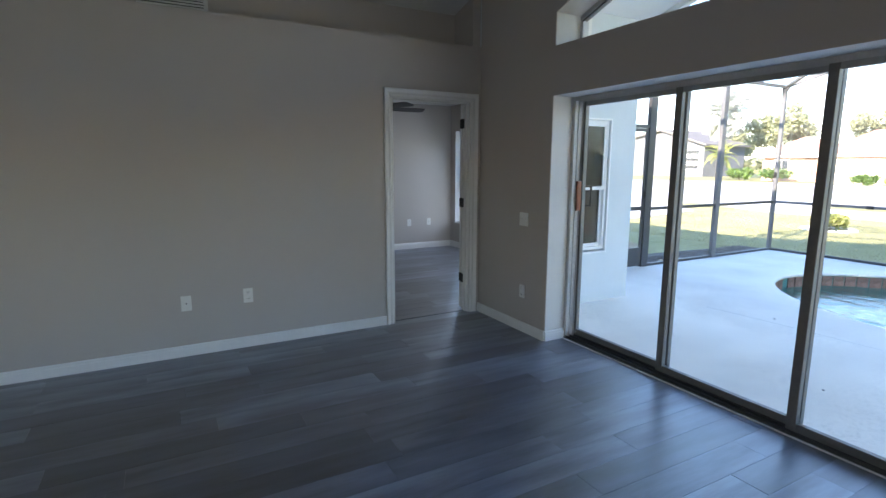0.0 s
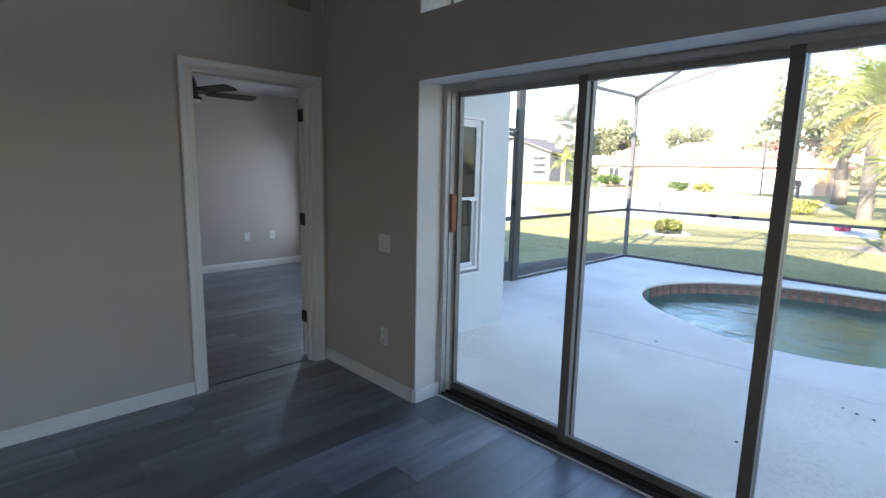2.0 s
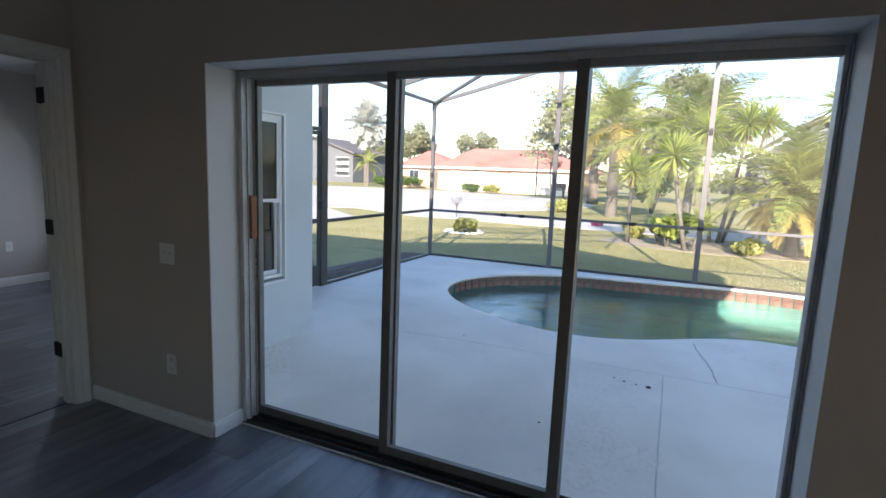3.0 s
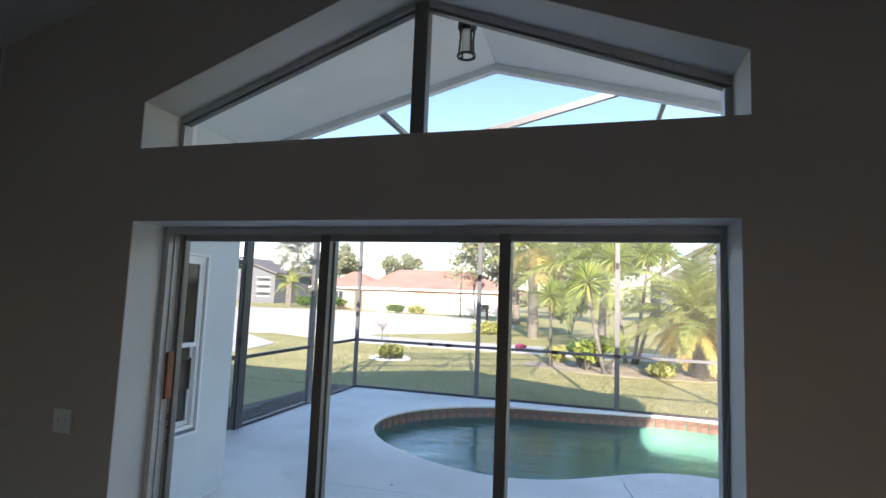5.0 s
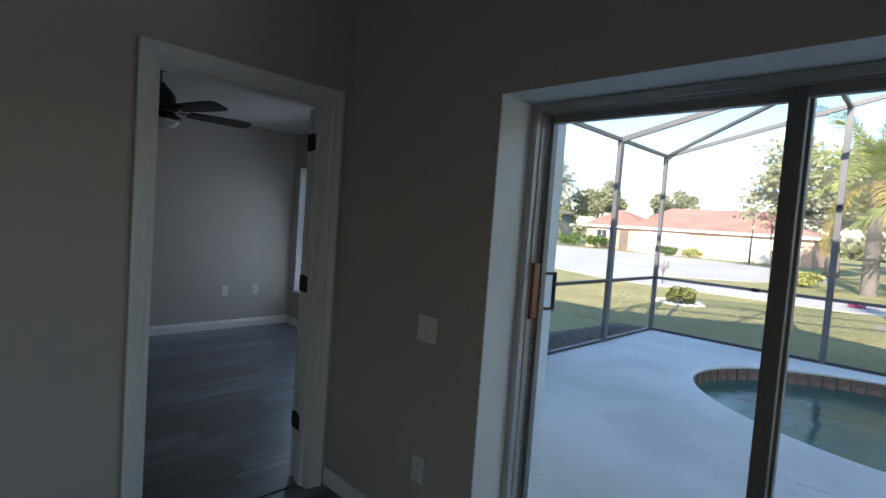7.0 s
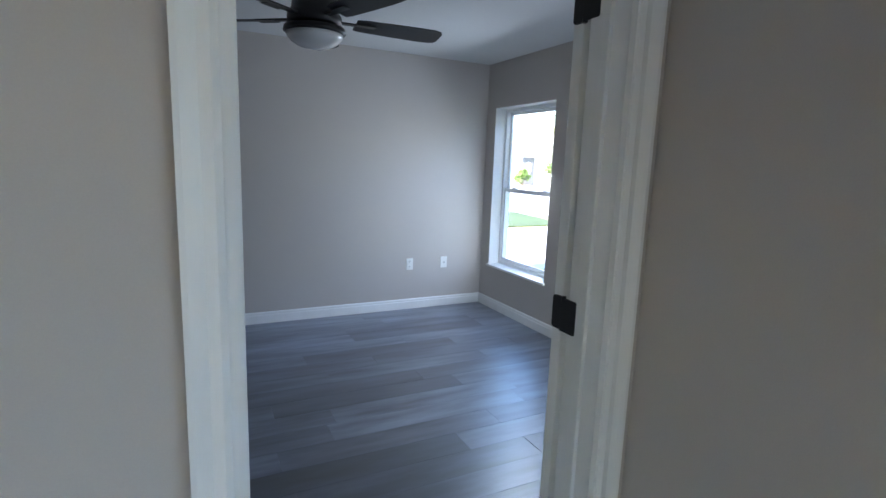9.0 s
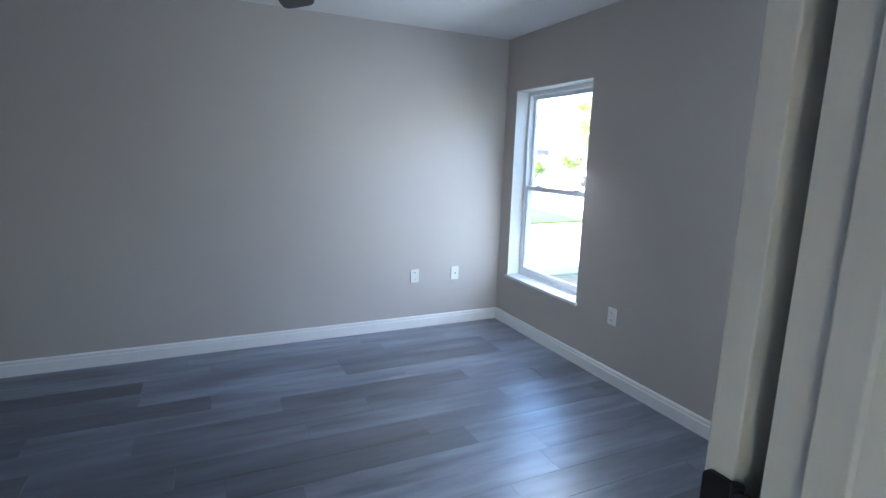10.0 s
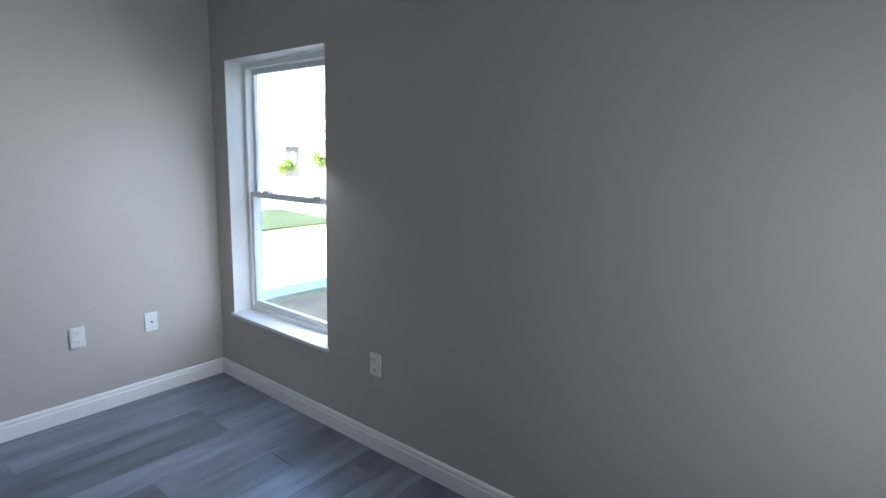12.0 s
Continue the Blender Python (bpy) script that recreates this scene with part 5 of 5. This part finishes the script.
for k in range(9):
    a, z0 = 2.4 * k, 0.34 + 0.022 * k
    mid = Vector((0.16 * math.cos(a), 0.16 * math.sin(a), z0 + 0.2))
    bm = add_tube(bmesh.new(), (0.02, 0.01, z0), mid, 0.010, 0.007, 6)
    add_tube(bm, mid, mid + Vector((0.10 * math.cos(a + 0.6), 0.10 * math.sin(a + 0.6), rs.uniform(0.15, 0.3))), 0.007, 0.004, 6)
    add_tube(bm, mid, mid + Vector((0.12 * math.cos(a - 0.7), 0.12 * math.sin(a - 0.7), rs.uniform(0.08, 0.2))), 0.006, 0.003, 6)
    part("branch", bm, BARK, sapling)
tree((40.0, 6.04, LAND_Z), 4.4, 1.2, "small red-leaved tree behind the mailbox", 97, RED_LEAF, 0.07, 12, 30, 0.14, 0.5)

# far woods
cl = []
rw = random.Random(5)
for k in range(110):
    a = radians(-62 + 150 * k / 110)
    d = rw.uniform(110, 150)
    cl.append((d * math.cos(a), d * math.sin(a), rw.uniform(0.0, 2.0), rw.uniform(2.5, 4.5)))
woods = part("far_woods", leaf_cloud("far_woods", cl, 130, 1.3, OAK_LEAF, 9), OAK_LEAF, None, "distant green tree line")
tagged(woods, "", "woods", "", "stuff")


# ---- mailbox and pole ----
mb = thing("mailbox", (31.5, 3.4, LAND_Z), "black mailbox on a square black post", "mailbox")
part("post", box_bm(-0.07, 0.07, -0.07, 0.07, -0.05, 1.25, 0.01), BLACK, mb)
part("arm", box_bm(-0.05, 0.05, -0.05, 0.62, 0.92, 1.02, 0.008), BLACK, mb)
bm = bmesh.new()
add_prism(bm, "x", [(-0.15, 1.05), (0.15, 1.05), (0.15, 1.25), (0.09, 1.34), (0.0, 1.37), (-0.09, 1.34), (-0.15, 1.25)], -0.1, 0.6)
part("box", bm, BLACK, mb)
part("flag", box_bm(0.155, 0.165, 0.1, 0.2, 1.2, 1.4), ROOF_RED, mb, "small red flag")
pole = thing("street_lamp", (44.0, 8.37, LAND_Z), "slim dark lamp post by the road", "street lamp")
part("pole", add_tube(bmesh.new(), (0, 0, -0.05), (0, 0, 4.1), 0.07, 0.05, 10), BRONZE, pole)
part("lamp_head", lathe(bmesh.new(), [(0.05, 4.1), (0.1, 4.2), (0.12, 4.4), (0.06, 4.55), (0.02, 4.6)], 12), BRONZE, pole)


# ---- houses ----
def hip_roof(x0, x1, y0, y1, z, rise, over=0.5, inset=(1.0, 1.0)):
    """A hipped roof with the ridge along y; a small inset makes an end steep."""
    x0, x1, y0, y1 = x0 - over, x1 + over, y0 - over, y1 + over
    xm, half = (x0 + x1) / 2, (x1 - x0) / 2
    vs = [(x0, y0, z), (x1, y0, z), (x1, y1, z), (x0, y1, z), (xm, y0 + inset[0] * half, z + rise), (xm, y1 - inset[1] * half, z + rise),
          (x0, y0, z - 0.18), (x1, y0, z - 0.18), (x1, y1, z - 0.18), (x0, y1, z - 0.18)]
    fs = [(0, 1, 4), (1, 2, 5, 4), (2, 3, 5), (3, 0, 4, 5), (0, 6, 7, 1), (1, 7, 8, 2), (2, 8, 9, 3), (3, 9, 6, 0), (6, 9, 8, 7)]
    return vs, fs


def house_window(parent, axis, a, c, face, w, h):
    """A framed window on a wall that faces -x ("x")."""
    wd = part("window", box_bm(face - 0.03, face - 0.01, a - w / 2, a + w / 2, c - h / 2, c + h / 2), DARK_PANE, parent, "dark window with a white frame")
    bm = bmesh.new()
    for y0, y1, z0, z1 in ((a - w / 2 - 0.08, a - w / 2, c - h / 2, c + h / 2), (a + w / 2, a + w / 2 + 0.08, c - h / 2, c + h / 2), (a - w / 2 - 0.08, a + w / 2 + 0.08, c + h / 2, c + h / 2 + 0.08), (a - w / 2 - 0.08, a + w / 2 + 0.08, c - h / 2 - 0.08, c - h / 2), (a - 0.02, a + 0.02, c - h / 2, c + h / 2)):
        add_box(bm, face - 0.06, face - 0.005, y0, y1, z0, z1)
    part("window_frame", bm, VINYL, wd)


DARK_PANE = plain("dark_pane", (0.05, 0.06, 0.07), 0.08, 0, 2.0, 0.2, 30.0, 0.0)
GARAGE = plain("white_garage_door", (0.74, 0.70, 0.64), 0.6, 0, 2.0, 0.05, 30.0, 0.1)


def bungalow(at, body, wing, label, wall_mat, roof_mat):
    """A low house facing -x: body and wing are (depth, y0, y1), measured from the place."""
    o = thing("house", at, label, "house")
    for x0, d, y0, y1, rise, inset in (body, wing):
        part("wall", box_bm(x0, x0 + d, y0, y1, 0, 2.55), wall_mat, o)
        vs, fs = hip_roof(x0, x0 + d, y0, y1, 2.55, rise, 0.5, inset)
        part("roof", raw_mesh("roof", vs, fs, roof_mat), roof_mat, o, "salmon-red tiled hip roof" if roof_mat is ROOF_RED else "")
        part("fascia_board", box_bm(x0 - 0.52, x0 - 0.50, y0 - 0.5, y1 + 0.5, 2.34, 2.56), VINYL, o)
    return o


nb = bungalow((50, 0, LAND_Z), (0.0, 11.0, 5.2, 20.6, 2.3, (0.85, 0.35)), (2.5, 9.0, 20.6, 27.2, 2.0, (1.0, 0.4)), "low cream house with a salmon-red tiled roof and a wide garage", HOUSE_CREAM, ROOF_RED)
for y0, y1 in ((6.0, 12.6), (15.0, 19.6)):
    g = part("garage_door", box_bm(-0.04, 0.02, y0, y1, 0.0, 2.15), GARAGE, nb, "white panelled garage door")
    for r in range(4):
        part("door_panel", box_bm(-0.06, -0.041, y0 + 0.08, y1 - 0.08, 0.05 + r * 0.53, 0.05 + r * 0.53 + 0.47, 0.008), GARAGE, g)
house_window(nb, "x", 25.3, 1.45, 2.5, 1.2, 1.2)
part("front_door", box_bm(2.44, 2.52, 22.2, 23.2, 0.0, 2.1), BARK, nb, "brown front door")

# dark gabled house
dk = thing("house", (61, 45, LAND_Z), "dark grey house with a shallow gable and strip windows", "house")
bm = bmesh.new()
add_prism(bm, "y", [(-5.2, 0), (8, 0), (8, 5.2), (1.5, 6.3), (-5.2, 4.2)], 0, 9)
part("wall", bm, HOUSE_GREY, dk)
bm = bmesh.new()
add_prism(bm, "y", [(8.6, 5.1), (1.5, 6.35), (-5.8, 4.05), (-5.8, 4.3), (1.5, 6.6), (8.6, 5.35)], -0.6, 9.5)
part("roof", bm, SHINGLE, dk)
for z in (1.0, 2.0, 3.0):
    w = part("window", box_bm(-0.05, -0.01, -4.4, -2.4, z, z + 0.55), DARK_PANE, dk, "long strip window")
    part("window_frame", add_box(box_bm(-0.08, -0.01, -4.5, -2.3, z - 0.12, z), -0.08, -0.01, -4.5, -2.3, z + 0.55, z + 0.67), VINYL, w)
# grey house at the end of the road
gh = thing("house", (50, -13.5, LAND_Z), "grey-roofed house half hidden by palms", "house")
part("wall", box_bm(0, 9, -4, 4, 0, 4.4), HOUSE_GREY, gh)
bm = bmesh.new()
add_prism(bm, "y", [(-4.6, 4.25), (0, 7.35), (4.6, 4.25), (4.6, 4.5), (0, 7.65), (-4.6, 4.5)], -0.6, 9.6)
part("roof", bm, SHINGLE, gh, "grey shingle gable roof")
bm = bmesh.new()
add_prism(bm, "y", [(-3.98, 4.402), (3.98, 4.402), (0, 7.05)], 0.02, 0.2)
part("gable", bm, HOUSE_GREY, gh)
house_window(gh, "x", 0.0, 1.6, 0.0, 1.6, 1.2)

# white house seen from the bedroom
wh = thing("house", (26, 36, LAND_Z), "white stucco house with a dark front door", "house")
part("wall", box_bm(-7, 9, 0, 8, 0, 3.0), REVEAL, wh)
vs, fs = hip_roof(0, 8, -7, 9, 3.0, 2.2)
vs, fs = [(b, a, c) for a, b, c in vs], [tuple(reversed(f)) for f in fs]
part("roof", raw_mesh("roof", vs, fs, PALE_ROOF), PALE_ROOF, wh, "pale hip roof")
d = part("front_door", box_bm(-1.0, 0.2, -0.06, 0.01, 0.05, 2.4), HOUSE_GREY, wh, "dark front door with an oval light")
part("door_light", lathe(bmesh.new(), [(0.26, 0.0), (0.26, 0.03)], 20), VINYL, d).matrix_basis = pose(-0.4, -0.062, 1.4, 90, 0, 0) @ Matrix.Diagonal((1, 2.4, 1, 1))

palm((27.5, 33.4, LAND_Z), 5.2, 0.2, 24, QUEEN, "queen palm with hanging fronds beyond the road", 19, -40, 70)
tree((30.0, 33.0, LAND_Z), 5.0, 2.6, "leafy tree beside a white house", 98, OAK_LEAF, 0.2, 18, 200, 0.2)
shrub((25.5, 31.2, LAND_Z), 1.5, 2.2, GREEN_LEAF, "tall green shrub beyond the road", 59, 160, 0.14)
palm((25.0, 30.0, LAND_Z), 3.6, 0.16, 18, PYGMY, "queen palm before a white house", 18, -30, 70)
shrub((24.0, 34.5, LAND_Z), 0.8, 1.6, GREEN_LEAF, "upright green shrub beside a front door", 58, 160, 0.12)


def car(at, turn, label):
    o = thing("car", at, label, "car")
    o.rotation_euler = (0, 0, radians(turn))
    bm = bmesh.new()
    add_prism(bm, "x", [(-2.2, 0.28), (2.2, 0.28), (2.25, 0.7), (2.0, 0.86), (1.0, 0.95), (-2.0, 0.98), (-2.25, 0.75)], -0.85, 0.85)
    bmesh.ops.bevel(bm, geom=list(bm.edges), offset=0.06, segments=2, affect="EDGES")
    body = part("body", bm, CAR_PAINT, o)
    bm = bmesh.new()
    add_prism(bm, "x", [(-1.9, 0.95), (0.95, 0.95), (0.3, 1.42), (-1.3, 1.44)], -0.72, 0.72)
    bmesh.ops.bevel(bm, geom=list(bm.edges), offset=0.05, segments=2, affect="EDGES")
    part("cabin", bm, DARK_PANE, o, "dark glazed cabin")
    part("car_roof", box_bm(-0.68, 0.68, -1.25, 0.28, 1.435, 1.47, 0.012), CAR_PAINT, o)
    for x in (-0.82, 0.82):
        for y in (-1.35, 1.4):
            w = part("wheel", add_tube(bmesh.new(), (x - 0.1, y, 0.33), (x + 0.1, y, 0.33), 0.33, 0.33, 18), BLACK, o, "black tyre")
            part("rim", add_tube(bmesh.new(), (x - 0.11, y, 0.33), (x + 0.11, y, 0.33), 0.2, 0.2, 14), ALU, w)
    return o


CAR_PAINT = plain("pale_blue_car_paint", (0.35, 0.45, 0.58), 0.25, 0, 3.0, 0.04, 60.0, 0.0)
car((22.4, 24.9, LAND_Z + 0.02), -60, "pale blue car parked on a driveway")

# grass near the enclosure
rg = np.random.default_rng(7)
N = 60000
gx, gy = 7.15 + 9.0 * rg.random(N) ** 1.5, -9.0 + 18.0 * rg.random(N)
ang, hh, lean = rg.random(N) * 6.283, 0.012 + 0.020 * rg.random(N), rg.normal(0, 0.02, (N, 2))
keep = ((gx - 13.2) / 1.5) ** 2 + ((gy + 4.7) / 3.4) ** 2 > 1
gx, gy, ang, hh, lean = gx[keep], gy[keep], ang[keep], hh[keep], lean[keep]
n = len(gx)
co = np.empty((n, 3, 3))
co[:, 0] = np.stack([gx - 0.008 * np.cos(ang), gy - 0.008 * np.sin(ang), np.full(n, LAND_Z - 0.002)], 1)
co[:, 1] = np.stack([gx + 0.008 * np.cos(ang), gy + 0.008 * np.sin(ang), np.full(n, LAND_Z - 0.002)], 1)
co[:, 2] = np.stack([gx + lean[:, 0], gy + lean[:, 1], LAND_Z + hh], 1)
me = raw_mesh("grass", co.reshape(-1, 3).tolist(), np.arange(3 * n).reshape(-1, 3).tolist(), GRASS)
tagged(part("grass", me, GRASS, None, "short dry grass blades of the lawn"), "", "grass", "", "stuff")

# bark chips on the soil strip
rc = random.Random(12)
vs, fs = [], []
for k in range(1800):
    cx, cy = rc.uniform(OUT_X + 0.1, 7.2), rc.uniform(CAGE_Y + 0.15, 1.75)
    a, ln, wd, tilt = rc.uniform(0, 6.283), rc.uniform(0.02, 0.06), rc.uniform(0.008, 0.02), rc.uniform(0.004, 0.025)
    u, v = Vector((math.cos(a) * ln, math.sin(a) * ln, tilt)), Vector((-math.sin(a) * wd, math.cos(a) * wd, 0.0))
    c, i = Vector((cx, cy, LAND_Z + 0.024)), len(vs)
    vs += [c - u - v + Vector((0, 0, tilt)), c + u - v, c + u + v, c - u + v + Vector((0, 0, tilt)), c + Vector((0, 0, 0.02))]
    fs += [(i, i + 1, i + 4), (i + 1, i + 2, i + 4), (i + 2, i + 3, i + 4), (i + 3, i, i + 4)]
tagged(part("bark_chips", raw_mesh("bark_chips", vs, fs, BARK), BARK, None, "grey-brown bark chips scattered on the mulch"), "", "bark chips", "", "stuff")


# ---- waterline tiles of the pool ----
outline = [Vector((*pool_point(k / 2000, 0.012), 0)) for k in range(2000)]
TILE_MESH = mesh_of("tile", box_bm(-0.0695, 0.0695, -0.006, 0.006, -0.073, 0.070, 0.003), TILE)
run, last = 0.0, outline[0]
for k in range(1, 2000):
    run += (outline[k] - last).length
    last = outline[k]
    if run >= 0.152:
        run -= 0.152
        t = (outline[k] - outline[k - 1]).normalized()
        o = part("tile", TILE_MESH, TILE, pool)
        o.matrix_basis = Matrix.Translation((last.x, last.y, -0.198)) @ Matrix.Rotation(math.atan2(t.y, t.x), 4, "Z")


# ---- floor planks ----
PW, PL = 0.1765, 1.21
plank_cache = {}


def plank_mesh(length, width):
    key = (round(length, 2), round(width, 3))
    if key not in plank_cache:
        g, b = 0.0003, 0.0006
        a, w = key[0] / 2 - g, key[1] / 2 - g
        vs = [(s * a, t * w, -0.007) for s, t in ((-1, -1), (1, -1), (1, 1), (-1, 1))]
        vs += [(s * a, t * w, -b) for s, t in ((-1, -1), (1, -1), (1, 1), (-1, 1))]
        vs += [(s * (a - b), t * (w - b), 0.0) for s, t in ((-1, -1), (1, -1), (1, 1), (-1, 1))]
        fs = [(8, 9, 10, 11)] + [(i, (i + 1) % 4, 4 + (i + 1) % 4, 4 + i) for i in range(4)] + [(4 + i, 4 + (i + 1) % 4, 8 + (i + 1) % 4, 8 + i) for i in range(4)]
        plank_cache[key] = raw_mesh("plank", vs, fs, PLANK)
    return plank_cache[key]


def lay(parent, x0, x1, y0, y1, first, known=()):
    """Rows of planks along x between the walls; known gives the joint of some rows."""
    known = dict(known)
    rnd = random.Random(int(100 * y1))
    k0 = math.floor((y0 - first) / PW)
    k1 = math.ceil((y1 - first) / PW)
    for k in range(k0, k1):
        ya, yb = max(y0, first + k * PW), min(y1, first + (k + 1) * PW)
        if yb - ya < 0.02:
            continue
        j = known.get(k, rnd.uniform(0, PL))
        n = math.floor((x0 - j) / PL)
        while j + n * PL < x1:
            xa, xb = max(x0, j + n * PL), min(x1, j + (n + 1) * PL)
            n += 1
            if xb - xa < 0.03:
                continue
            o = part("plank", plank_mesh(xb - xa, yb - ya), PLANK, parent)
            o.location = ((xa + xb) / 2, (ya + yb) / 2, 0.0)


lay(bpy.data.objects["floor"], -4.6, 0.19, -4.6, 0.058, -2.20, {3: -0.532, 2: -0.6, 0: -0.62, -1: -0.985})
lay(bpy.data.objects["floor_bedroom"], RX0, BX1, 0.072, BY1, 2.12, {3: 0.96, 2: 0.226, 1: -0.16, 0: 0.425, -2: 0.942, 6: 0.207})
structure("floor_rest", box_bm(WEST, -4.602, SOUTH, 0.0, -0.008, 0.0), PLANK, "grey vinyl floor", "floor")
structure("floor_edge", box_bm(-4.602, 0.0, SOUTH, -4.602, -0.008, 0.0), PLANK, "grey vinyl floor", "floor")
